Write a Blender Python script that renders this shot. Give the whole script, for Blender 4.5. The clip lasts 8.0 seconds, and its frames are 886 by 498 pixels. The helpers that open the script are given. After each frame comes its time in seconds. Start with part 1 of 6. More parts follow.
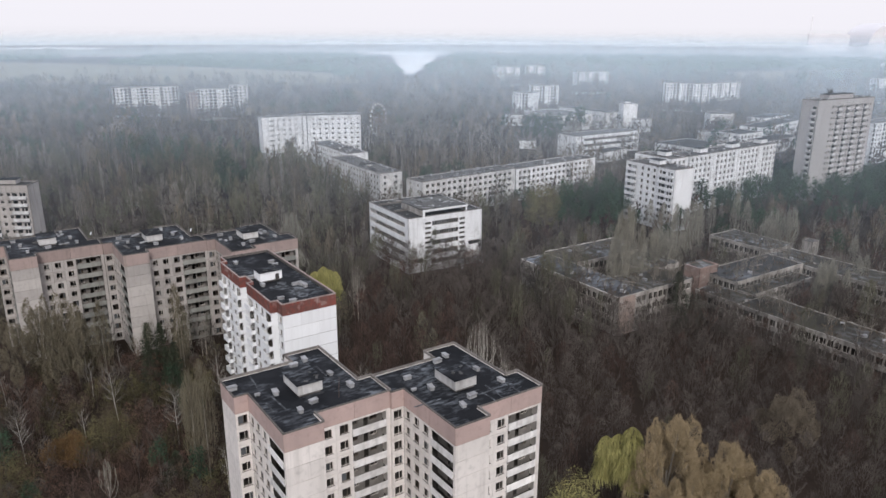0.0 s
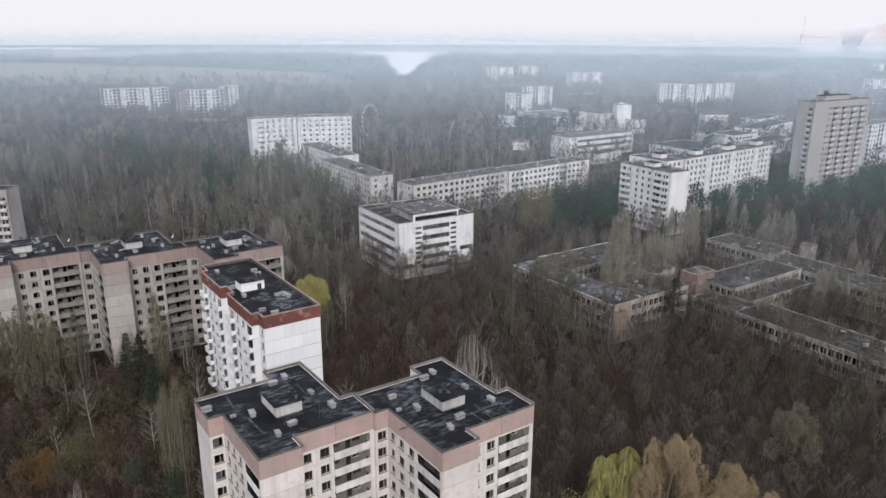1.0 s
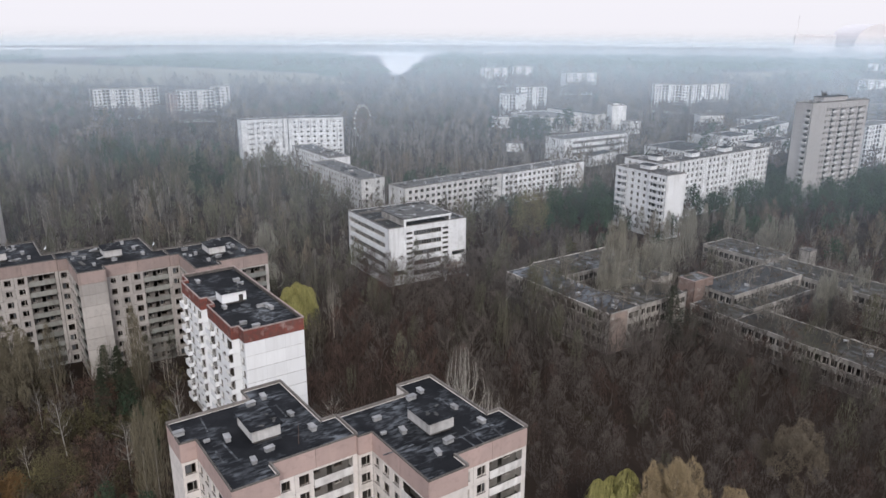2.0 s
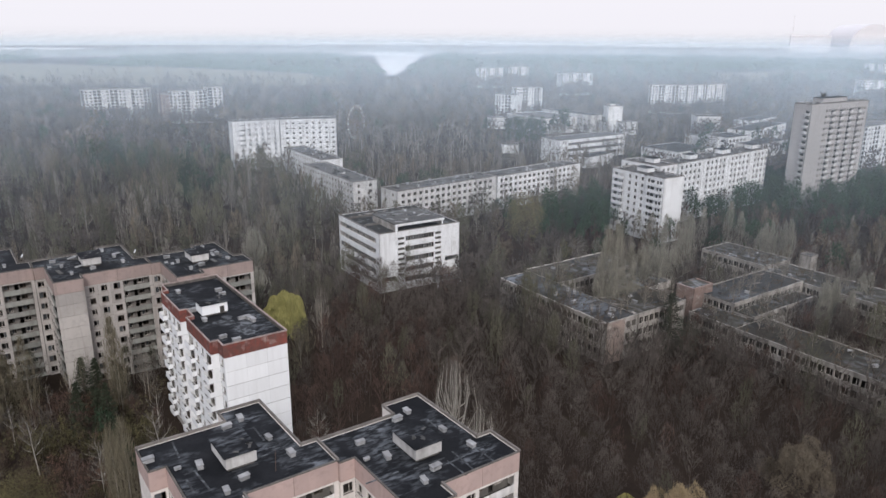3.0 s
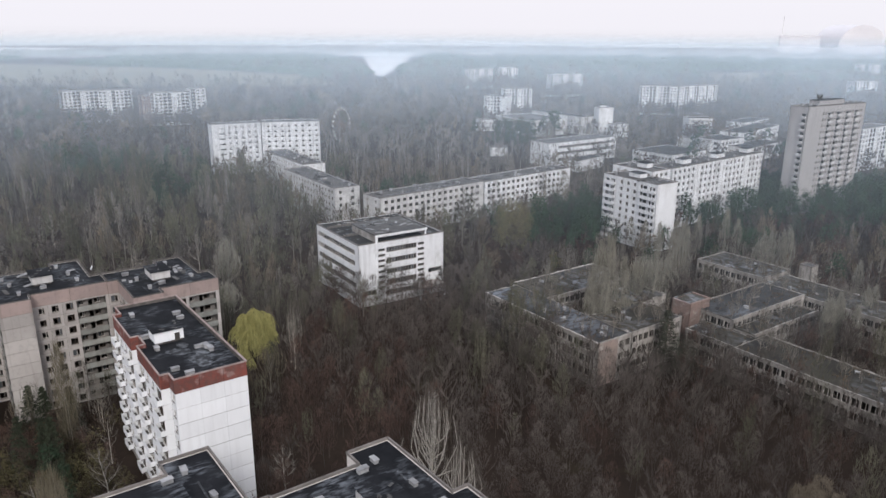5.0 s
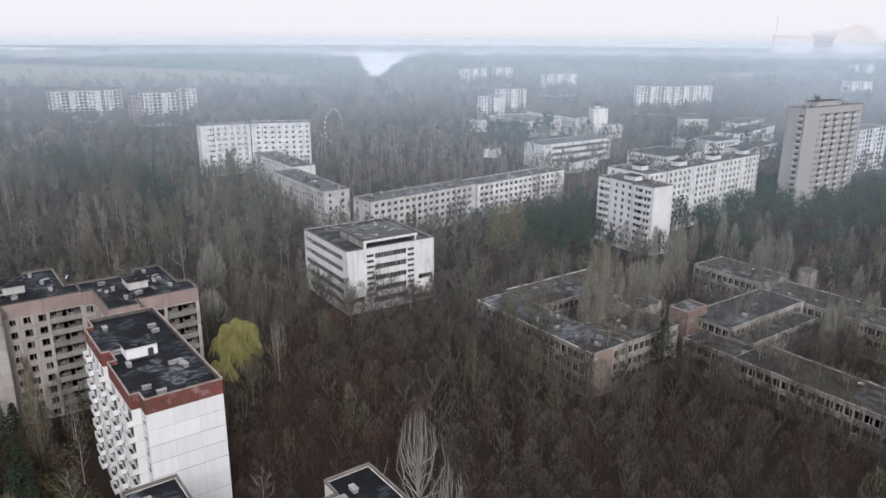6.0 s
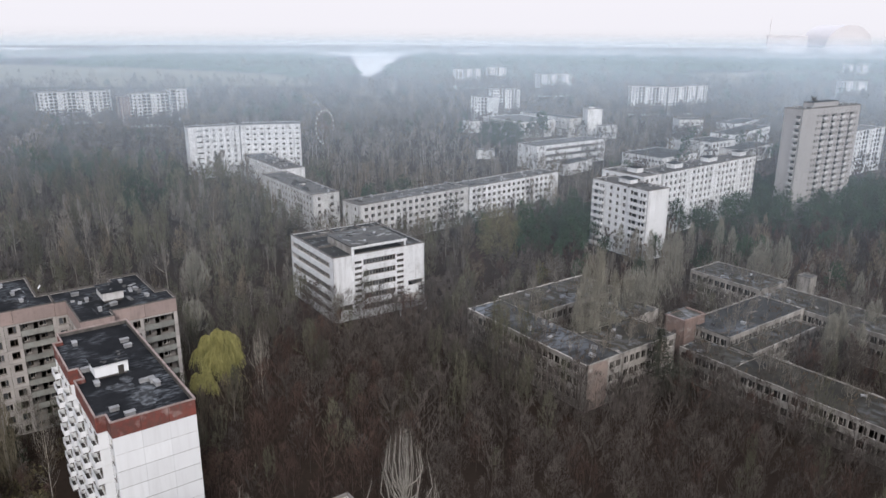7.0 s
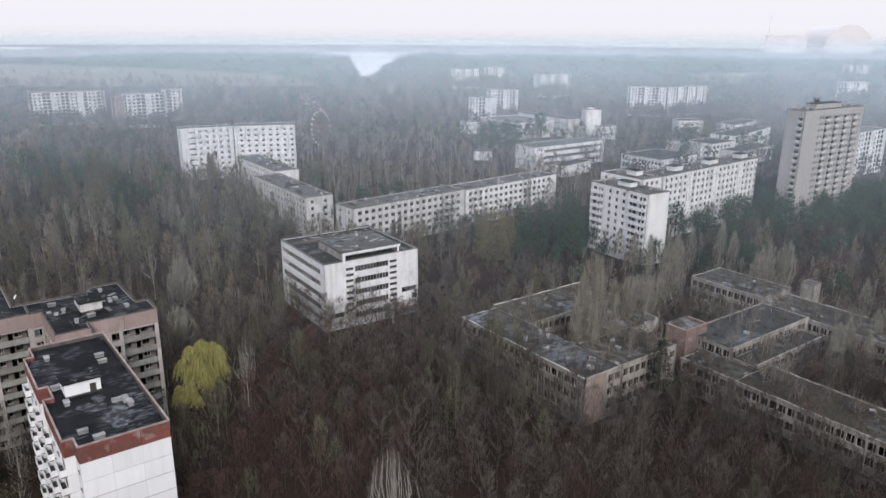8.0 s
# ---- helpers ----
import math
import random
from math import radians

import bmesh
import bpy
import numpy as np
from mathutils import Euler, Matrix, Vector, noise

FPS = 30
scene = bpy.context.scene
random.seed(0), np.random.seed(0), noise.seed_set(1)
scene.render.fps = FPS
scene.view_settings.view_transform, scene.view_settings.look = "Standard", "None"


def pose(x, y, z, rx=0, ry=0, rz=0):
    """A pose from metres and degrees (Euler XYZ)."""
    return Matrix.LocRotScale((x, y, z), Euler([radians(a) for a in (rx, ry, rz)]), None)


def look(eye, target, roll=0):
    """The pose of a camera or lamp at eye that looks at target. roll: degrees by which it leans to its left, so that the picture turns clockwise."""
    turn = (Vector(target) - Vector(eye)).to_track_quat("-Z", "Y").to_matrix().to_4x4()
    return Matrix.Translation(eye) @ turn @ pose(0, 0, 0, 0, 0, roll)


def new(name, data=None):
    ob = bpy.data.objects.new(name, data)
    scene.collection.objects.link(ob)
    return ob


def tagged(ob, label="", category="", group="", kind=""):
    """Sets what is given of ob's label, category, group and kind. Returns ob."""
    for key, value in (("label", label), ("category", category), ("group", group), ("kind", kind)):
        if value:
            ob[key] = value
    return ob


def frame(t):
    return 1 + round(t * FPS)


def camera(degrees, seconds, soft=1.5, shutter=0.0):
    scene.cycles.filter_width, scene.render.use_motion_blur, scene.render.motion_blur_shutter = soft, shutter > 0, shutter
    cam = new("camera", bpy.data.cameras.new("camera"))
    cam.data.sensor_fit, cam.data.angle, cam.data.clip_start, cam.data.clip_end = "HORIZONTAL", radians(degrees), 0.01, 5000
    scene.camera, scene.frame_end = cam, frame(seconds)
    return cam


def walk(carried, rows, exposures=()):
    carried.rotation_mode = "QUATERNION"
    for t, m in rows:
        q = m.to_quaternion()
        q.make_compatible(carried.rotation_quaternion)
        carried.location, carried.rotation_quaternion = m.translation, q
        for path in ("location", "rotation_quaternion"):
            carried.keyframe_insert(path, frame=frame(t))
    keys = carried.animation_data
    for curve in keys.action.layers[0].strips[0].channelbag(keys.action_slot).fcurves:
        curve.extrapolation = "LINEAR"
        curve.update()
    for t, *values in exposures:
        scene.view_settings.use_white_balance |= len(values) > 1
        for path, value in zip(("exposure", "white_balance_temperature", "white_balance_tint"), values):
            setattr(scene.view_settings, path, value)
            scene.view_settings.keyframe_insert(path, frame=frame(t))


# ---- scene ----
cam = camera(62.66, 8.0, soft=1.55)
PATH = [
    (0, (0.023, -0.004, 81.586), (-9.717, 95.292, 52.883), 0.19),
    (0.5, (0.301, 3.109, 81.631), (-9.009, 98.455, 52.954), 0.20),
    (1, (0.554, 6.297, 81.666), (-8.391, 101.675, 52.978), 0.22),
    (1.5, (0.772, 9.604, 81.638), (-7.781, 105.022, 52.964), 0.23),
    (3, (1.721, 19.459, 81.582), (-6.029, 114.954, 52.935), 0.26),
    (3.5, (2.159, 22.575, 81.756), (-5.260, 118.089, 53.083), 0.25),
    (4, (2.462, 25.938, 81.617), (-4.571, 121.490, 52.978), 0.27),
    (4.5, (2.825, 29.273, 81.488), (-3.978, 124.854, 52.888), 0.28),
    (6, (4.231, 38.873, 81.535), (-1.633, 134.510, 52.913), 0.32),
    (6.5, (4.725, 42.087, 81.530), (-0.777, 137.742, 52.900), 0.31),
    (7, (5.223, 45.409, 81.473), (0.061, 141.089, 52.860), 0.32),
    (7.5, (5.817, 48.541, 81.601), (0.722, 144.209, 52.937), 0.33),
    (8, (6.299, 51.859, 81.538), (1.271, 147.534, 52.886), 0.37),
]
walk(cam, [(t, look(eye, target, roll)) for t, eye, target, roll in PATH])

# ---- world, sun, exposure ----
SUN_FROM = Vector((0.22, -0.85, 0.64))
world = bpy.data.worlds.new("overcast_sky")
scene.world = world
world.use_nodes = True
wn, wl = world.node_tree.nodes, world.node_tree.links
wn.clear()
sky = wn.new("ShaderNodeTexSky")
sky.sky_type, sky.sun_disc = "NISHITA", False
sky.sun_elevation = math.asin(SUN_FROM.normalized().z)
sky.sun_rotation = math.atan2(SUN_FROM.x, SUN_FROM.y)
sky.air_density, sky.dust_density, sky.ozone_density = 1.0, 6.0, 1.0
gain = wn.new("ShaderNodeMixRGB")
gain.blend_type, gain.inputs[0].default_value = "MULTIPLY", 1.0
gain.inputs[2].default_value = (0.11, 0.10, 0.10, 1)
cloud = wn.new("ShaderNodeMixRGB")
cloud.inputs[0].default_value = 0.82
cloud.inputs[2].default_value = (0.862, 0.895, 1.022, 1)
back = wn.new("ShaderNodeBackground")
back.inputs[1].default_value = 1.0
wout = wn.new("ShaderNodeOutputWorld")
wl.new(sky.outputs[0], gain.inputs[1])
wl.new(gain.outputs[0], cloud.inputs[1])
wl.new(cloud.outputs[0], back.inputs[0])
wl.new(back.outputs[0], wout.inputs[0])

sun_data = bpy.data.lights.new("sun", "SUN")
sun_data.energy, sun_data.angle, sun_data.color = 2.0, radians(14), (1.0, 0.98, 0.965)
sun = new("sun", sun_data)
sun.matrix_world = look(SUN_FROM * 300, (0, 0, 0))
scene.view_settings.exposure = 0.0

# ---- materials ----


def material(name, base, alt, rough=0.85, big=0.08, small=1.2, streak=0.0, streak_col=(0.1, 0.09, 0.08), vary=0.12, bump=0.3, island=0.0,
             patch=None, patch_at=0.6, patch_scale=0.3, metal=0.0, tone=0.0, patch_squash=None, spec=0.3, fleck=0.7, patch_soft=0.08, patch_mask=0.0, patch_most=1.0):
    """Two colours mixed by coarse and fine noise, downward streaks, worn patches, and a little change from piece to piece."""
    m = bpy.data.materials.new(name)
    m.use_nodes = True
    n, l = m.node_tree.nodes, m.node_tree.links
    b = n["Principled BSDF"]
    b.inputs["Roughness"].default_value, b.inputs["Metallic"].default_value = rough, metal
    b.inputs["Specular IOR Level"].default_value = spec
    geo = n.new("ShaderNodeNewGeometry")

    def noise_tex(scale, detail=5, squash=None):
        t = n.new("ShaderNodeTexNoise")
        t.inputs["Scale"].default_value, t.inputs["Detail"].default_value = scale, detail
        if squash:
            mp = n.new("ShaderNodeMapping")
            mp.vector_type = "TEXTURE"
            mp.inputs["Scale"].default_value = tuple(1 / q for q in squash)
            mp.inputs["Rotation"].default_value = (0, 0, radians(40))
            t.inputs["Distortion"].default_value = 0.5
            l.new(geo.outputs["Position"], mp.inputs[0])
            l.new(mp.outputs[0], t.inputs["Vector"])
        else:
            l.new(geo.outputs["Position"], t.inputs["Vector"])
        return t.outputs["Fac"]

    def ramp(fac, lo, hi):
        r = n.new("ShaderNodeMapRange")
        r.inputs[1].default_value, r.inputs[2].default_value = lo, hi
        l.new(fac, r.inputs[0])
        return r.outputs[0]

    def mix(fac, a, c):
        x = n.new("ShaderNodeMixRGB")
        for k, v in ((0, fac), (1, a), (2, c)):
            if isinstance(v, tuple):
                x.inputs[k].default_value = (*v, 1)
            elif isinstance(v, float):
                x.inputs[k].default_value = v
            else:
                l.new(v, x.inputs[k])
        return x.outputs[0]

    col = mix(ramp(noise_tex(big), 0.3, 0.7), base, alt)
    fine = noise_tex(small, 8)
    dark = tuple(0.62 * c for c in base)
    spots = n.new("ShaderNodeMath")
    spots.operation, spots.inputs[1].default_value = "MULTIPLY", fleck
    l.new(ramp(fine, 0.52, 0.85), spots.inputs[0])
    col = mix(spots.outputs[0], col, dark)
    if patch:
        worn = ramp(noise_tex(patch_scale, 9, patch_squash), patch_at, patch_at + patch_soft)
        limit = n.new("ShaderNodeMath")
        limit.operation, limit.inputs[1].default_value = "MULTIPLY", patch_most
        l.new(worn, limit.inputs[0])
        worn = limit.outputs[0]
        if patch_mask:
            # worn places gather in some spots and leave others whole
            both = n.new("ShaderNodeMath")
            both.operation = "MULTIPLY"
            l.new(worn, both.inputs[0])
            l.new(ramp(noise_tex(patch_mask, 5), 0.45, 0.66), both.inputs[1])
            worn = both.outputs[0]
        col = mix(worn, col, patch)
    if streak:
        s = n.new("ShaderNodeMath")
        s.operation = "MULTIPLY"
        s.inputs[1].default_value = streak
        l.new(ramp(noise_tex(1.0, 6, (0.9, 0.9, 0.07)), 0.5, 0.78), s.inputs[0])
        col = mix(s.outputs[0], col, streak_col)
    if vary or island:
        rnd = geo.outputs["Random Per Island"] if island else n.new("ShaderNodeObjectInfo").outputs["Random"]
        r = n.new("ShaderNodeMapRange")
        a = island or vary
        r.inputs[3].default_value, r.inputs[4].default_value = 1 - a, 1 + a
        l.new(rnd, r.inputs[0])
        hsv = n.new("ShaderNodeHueSaturation")
        l.new(r.outputs[0], hsv.inputs["Value"])
        l.new(col, hsv.inputs["Color"])
        col = hsv.outputs[0]
    if tone:
        # each tree has its own tone, stored with its mesh
        att, r = n.new("ShaderNodeAttribute"), n.new("ShaderNodeMapRange")
        att.attribute_name = "tone"
        r.inputs[3].default_value, r.inputs[4].default_value = 1 - tone, 1 + 1.3 * tone
        hsv = n.new("ShaderNodeHueSaturation")
        l.new(att.outputs["Fac"], r.inputs[0])
        l.new(r.outputs[0], hsv.inputs["Value"])
        l.new(col, hsv.inputs["Color"])
        col = hsv.outputs[0]
    l.new(col, b.inputs["Base Color"])
    if bump:
        bp = n.new("ShaderNodeBump")
        bp.inputs["Strength"].default_value, bp.inputs["Distance"].default_value = bump, 0.05
        l.new(fine, bp.inputs["Height"])
        l.new(bp.outputs[0], b.inputs["Normal"])
    return m


STAIN = (0.13, 0.115, 0.10)
PANEL = material("pale_concrete_panel", (0.745, 0.70, 0.665), (0.63, 0.59, 0.555), big=0.15, streak=0.3, streak_col=STAIN, vary=0.05)
PINK = material("faded_pink_plaster", (0.46, 0.345, 0.315), (0.38, 0.29, 0.265), big=0.2, vary=0.04, streak=0.12, streak_col=STAIN, patch=(0.5, 0.45, 0.42), patch_at=0.7)
GREYPANEL = material("grey_concrete_panel", (0.455, 0.425, 0.40), (0.35, 0.325, 0.305), big=0.1, streak=0.4, streak_col=STAIN)
PINKGREY = material("dull_pink_plaster", (0.35, 0.27, 0.245), (0.27, 0.215, 0.20), big=0.2, streak=0.4, streak_col=STAIN)
WHITE = material("white_painted_panel", (0.80, 0.81, 0.82), (0.74, 0.75, 0.76), big=0.12, streak=0.2, streak_col=(0.4, 0.39, 0.38), vary=0.05, bump=0.15, fleck=0.12)
RED = material("rusty_red_band", (0.215, 0.062, 0.048), (0.12, 0.058, 0.05), big=0.9, streak=0.6, patch=(0.36, 0.26, 0.24), patch_at=0.58, patch_soft=0.2, patch_scale=0.5)
FARWHITE = material("whitewashed_wall", (0.82, 0.835, 0.85), (0.70, 0.71, 0.72), big=0.12, streak=0.8, streak_col=(0.27, 0.26, 0.25), vary=0.04, patch=(0.46, 0.46, 0.455), patch_at=0.47, patch_soft=0.25, patch_scale=0.3, patch_most=0.75)
FARGREY = material("weathered_brick_wall", (0.64, 0.64, 0.635), (0.50, 0.50, 0.495), big=0.1, streak=0.6, streak_col=STAIN, vary=0.04, patch=(0.36, 0.35, 0.34), patch_at=0.46, patch_soft=0.25, patch_scale=0.3, patch_most=0.75)
WHITEWASH = material("bright_whitewashed_panel", (0.80, 0.81, 0.825), (0.70, 0.71, 0.72), big=0.15, streak=0.5, streak_col=(0.34, 0.33, 0.32), vary=0.04, fleck=0.4, patch=(0.52, 0.52, 0.515), patch_at=0.56, patch_soft=0.2, patch_scale=0.4, patch_most=0.6)
SCHOOLFRAME = material("bleached_school_frame", (0.58, 0.555, 0.52), (0.30, 0.27, 0.24), big=1.2, small=6.0, vary=0.35)
BEIGE = material("beige_concrete_wall", (0.45, 0.435, 0.43), (0.37, 0.36, 0.355), big=0.05, streak=0.35, streak_col=STAIN, vary=0.05)
SCHOOL = material("crumbling_school_wall", (0.40, 0.375, 0.345), (0.20, 0.185, 0.168), big=0.3, streak=0.7, streak_col=(0.09, 0.08, 0.07), patch=(0.17, 0.155, 0.135), patch_at=0.55, patch_soft=0.2, patch_scale=0.5)
BRICK = material("red_brick_wall", (0.27, 0.19, 0.162), (0.19, 0.145, 0.128), big=0.5, streak=0.55, streak_col=(0.1, 0.085, 0.075), patch=(0.36, 0.32, 0.285), patch_at=0.56, patch_soft=0.15, patch_scale=0.6)
PIER = material("stained_reddish_plaster", (0.30, 0.235, 0.205), (0.215, 0.18, 0.16), big=0.5, streak=0.75, streak_col=(0.1, 0.085, 0.075), patch=(0.36, 0.33, 0.30), patch_at=0.55, patch_soft=0.2, patch_scale=0.5)
BITUMEN = material("worn_bitumen_roof", (0.009, 0.010, 0.012), (0.020, 0.021, 0.024), rough=0.75, big=0.3, small=2.5, vary=0.1, patch=(0.17, 0.185, 0.205), patch_at=0.44, patch_soft=0.2, patch_scale=1.5, patch_squash=(0.4, 1.1, 0.5), patch_mask=0.2, patch_most=0.85, spec=0.08)
OLDROOF = material("mossy_roof_felt", (0.080, 0.080, 0.080), (0.125, 0.122, 0.118), big=0.15, small=1.0, patch=(0.26, 0.27, 0.285), patch_at=0.5, patch_soft=0.2, patch_scale=0.38, patch_mask=0.08, spec=0.08)
PATCH = material("bleached_felt", (0.035, 0.037, 0.040), (0.055, 0.058, 0.063), big=0.8, small=3.0, patch=(0.20, 0.215, 0.235), patch_at=0.46, patch_soft=0.3, patch_scale=0.9, spec=0.08)
RUINROOF = material("ruined_roof_felt", (0.040, 0.039, 0.036), (0.075, 0.070, 0.058), big=0.15, small=0.9, patch=(0.20, 0.21, 0.225), patch_at=0.47, patch_soft=0.2, patch_scale=0.8, patch_squash=(0.6, 0.4, 0.5), patch_mask=0.06, patch_most=0.9, spec=0.08)
BLUEROOF = material("torn_blue_grey_felt", (0.042, 0.043, 0.045), (0.075, 0.076, 0.076), big=0.12, small=0.9, patch=(0.205, 0.225, 0.255), patch_at=0.40, patch_soft=0.16, patch_scale=0.8, patch_squash=(0.35, 0.9, 0.5), patch_mask=0.05, spec=0.08)
JOINT = material("smudged_panel_joint", (0.40, 0.40, 0.40), (0.62, 0.62, 0.62), big=0.9, small=3.0, vary=0.2)
COPING = material("light_concrete_coping", (0.22, 0.20, 0.185), (0.12, 0.108, 0.10), big=0.5, streak=0.2)
PINKCOPING = material("pinkish_flaking_coping", (0.40, 0.335, 0.315), (0.25, 0.18, 0.165), big=0.6)
# near-black base: the darkness of unlit rooms is put into this colour
DARK = material("dark_room_filler", (0.07, 0.065, 0.06), (0.05, 0.045, 0.04), big=0.5)
FRAME = material("peeling_window_frame", (0.55, 0.53, 0.50), (0.30, 0.26, 0.22), big=2.0, small=8.0, vary=0.3)
DARKWOOD = material("rotten_dark_frame", (0.14, 0.11, 0.09), (0.09, 0.075, 0.06), big=2.0)
GLASS = material("dusty_dark_glass", (0.05, 0.055, 0.06), (0.08, 0.085, 0.09), rough=0.25, big=0.8, vary=0.4, bump=0.05)
HUTWALL = material("whitewashed_hut_wall", (0.58, 0.57, 0.56), (0.42, 0.41, 0.40), big=0.5, streak=0.4)
BALCONYWHITE = material("dirty_white_parapet", (0.80, 0.785, 0.77), (0.62, 0.60, 0.58), big=0.6, streak=0.4, streak_col=STAIN, vary=0.18)
BALCONYGREY = material("dull_green_grey_parapet", (0.28, 0.285, 0.26), (0.20, 0.20, 0.185), big=0.5, streak=0.4, streak_col=STAIN, vary=0.25)
# recess shade is put into this dark base; the streaks are grime
LOGGIA = material("shade_dark_loggia_wall", (0.22, 0.205, 0.19), (0.13, 0.12, 0.11), big=0.5, streak=0.4, vary=0.25)
VENTMAT = material("vent_concrete", (0.37, 0.375, 0.38), (0.20, 0.20, 0.205), big=0.8, vary=0.2)
RUST = material("rusted_steel", (0.16, 0.10, 0.07), (0.10, 0.08, 0.07), rough=0.7, big=1.0, metal=0.3)
WHEELPAINT = material("faded_gondola", (0.62, 0.61, 0.56), (0.48, 0.46, 0.41), big=1.0)
LITTER = material("leaf_litter_ground", (0.028, 0.021, 0.017), (0.037, 0.027, 0.021), rough=1.0, big=0.03, small=0.8, vary=0, patch=(0.046, 0.038, 0.024), patch_at=0.64, patch_scale=0.035, spec=0.08)
BARK = material("dark_bark", (0.055, 0.046, 0.039), (0.08, 0.068, 0.057), big=0.3, small=3, vary=0, island=0.3, bump=0, tone=0.3, spec=0.08)
PALEBARK = material("pale_grey_bark", (0.30, 0.27, 0.23), (0.22, 0.20, 0.17), big=0.3, small=3, vary=0, island=0.3, bump=0, tone=0.3, spec=0.08)
BIRCHBARK = material("white_birch_bark", (0.42, 0.40, 0.37), (0.30, 0.28, 0.25), big=0.6, small=5, vary=0, bump=0, spec=0.08)
BROWNTWIG = material("brown_twigs", (0.088, 0.077, 0.069), (0.110, 0.096, 0.087), big=0.03, small=0.3, vary=0, island=0.14, bump=0, tone=0.22, spec=0.08)
GREYTWIG = material("grey_tan_twigs", (0.178, 0.162, 0.142), (0.128, 0.118, 0.103), big=0.03, small=0.3, vary=0, island=0.2, bump=0, tone=0.34, spec=0.08)
REDTWIG = material("reddish_twigs", (0.088, 0.058, 0.048), (0.070, 0.048, 0.041), big=0.05, small=0.3, vary=0, island=0.2, bump=0, tone=0.3, spec=0.08)
MOSSTWIG = material("mossy_grey_green_twigs", (0.128, 0.124, 0.088), (0.094, 0.094, 0.070), big=0.03, small=0.3, vary=0, island=0.2, bump=0, tone=0.32, spec=0.08)
TANTWIG = material("light_tan_twigs", (0.175, 0.148, 0.110), (0.135, 0.114, 0.087), big=0.03, small=0.3, vary=0, island=0.2, bump=0, tone=0.3, spec=0.08)
OLIVELEAF = material("olive_spring_leaves", (0.076, 0.066, 0.036), (0.058, 0.052, 0.030), big=0.2, small=0.6, vary=0, island=0.2, bump=0, tone=0.35, spec=0.08)
SPRUCELEAF = material("blackish_spruce_needles", (0.034, 0.041, 0.027), (0.045, 0.053, 0.035), big=0.2, small=0.8, vary=0, island=0.2, bump=0, spec=0.08)
BUDLEAF = material("olive_spring_crown", (0.205, 0.185, 0.098), (0.14, 0.135, 0.070), big=0.2, small=0.5, vary=0, bump=0, island=0.3)
DUSKLEAF = material("dull_grey_green_needles", (0.062, 0.066, 0.050), (0.045, 0.049, 0.038), big=0.3, small=0.8, vary=0, bump=0, island=0.3)
MOSSLEAF = material("yellow_olive_buds", (0.125, 0.110, 0.056), (0.088, 0.080, 0.043), big=0.3, small=0.8, vary=0, island=0.16, bump=0, spec=0.08)
DULLTAN = material("dull_tan_twigs", (0.180, 0.158, 0.112), (0.125, 0.110, 0.080), big=0.3, small=0.8, vary=0, island=0.15, bump=0, spec=0.08)
TANLEAF = material("tan_catkin_twigs", (0.335, 0.262, 0.160), (0.270, 0.212, 0.132), big=0.3, small=0.8, vary=0, island=0.1, bump=0, spec=0.08)
LIMELEAF = material("lime_yellow_willow_leaves", (0.37, 0.345, 0.14), (0.27, 0.255, 0.105), big=0.4, small=1.0, vary=0, island=0.25, bump=0, spec=0.08)
PINELEAF = material("dark_pine_needles", (0.036, 0.060, 0.038), (0.048, 0.078, 0.048), big=0.1, small=0.6, vary=0, island=0.15, bump=0, tone=0.24, spec=0.08)
RUSTLEAF = material("rusty_dry_brush", (0.165, 0.100, 0.045), (0.115, 0.073, 0.036), big=0.3, small=0.8, vary=0, island=0.2, bump=0, spec=0.08)
BRUSHRED = material("reddish_dry_brush", (0.135, 0.084, 0.062), (0.10, 0.066, 0.050), big=0.1, small=0.5, vary=0, island=0.2, bump=0, tone=0.3, spec=0.08)
BRUSHBROWN = material("brown_dry_brush", (0.125, 0.098, 0.072), (0.095, 0.076, 0.057), big=0.1, small=0.5, vary=0, island=0.2, bump=0, tone=0.3, spec=0.08)
BRUSHOLIVE = material("olive_budding_brush", (0.118, 0.106, 0.054), (0.088, 0.080, 0.044), big=0.1, small=0.5, vary=0, island=0.2, bump=0, tone=0.3, spec=0.08)

PALETWIG = material("pale_limb_twigs", (0.285, 0.272, 0.228), (0.21, 0.202, 0.172), big=0.3, small=0.8, vary=0, island=0.25, bump=0, spec=0.08)
WHITEBARK = material("whitish_limbs", (0.62, 0.58, 0.52), (0.47, 0.44, 0.39), big=0.6, small=5, vary=0, bump=0, spec=0.08)
DARKCOPING = material("dark_roof_edge", (0.085, 0.08, 0.075), (0.15, 0.135, 0.125), big=0.8, spec=0.08)
DARKROOF = material("black_roof_felt", (0.026, 0.026, 0.026), (0.042, 0.041, 0.039), big=0.15, small=1.5, patch=(0.12, 0.125, 0.13), patch_at=0.6, patch_scale=0.3, spec=0.08)

# pale base colour stands in for much of the sky's reflection
WATER = bpy.data.materials.new("sky_pale_water")
WATER.use_nodes = True
WATER.node_tree.nodes["Principled BSDF"].inputs["Base Color"].default_value = (0.64, 0.645, 0.655, 1)
WATER.node_tree.nodes["Principled BSDF"].inputs["Roughness"].default_value = 0.2


# pale base also carries the haze that lies before the distant plant
HAZYSTEEL = material("haze_paled_steel", (0.78, 0.77, 0.80), (0.755, 0.745, 0.775), big=0.01, small=0.05, vary=0, bump=0, fleck=0.1)
PALE = material("pale_dry_meadow", (0.17, 0.16, 0.115), (0.12, 0.12, 0.085), rough=1.0, big=0.006, small=0.03, vary=0, bump=0)


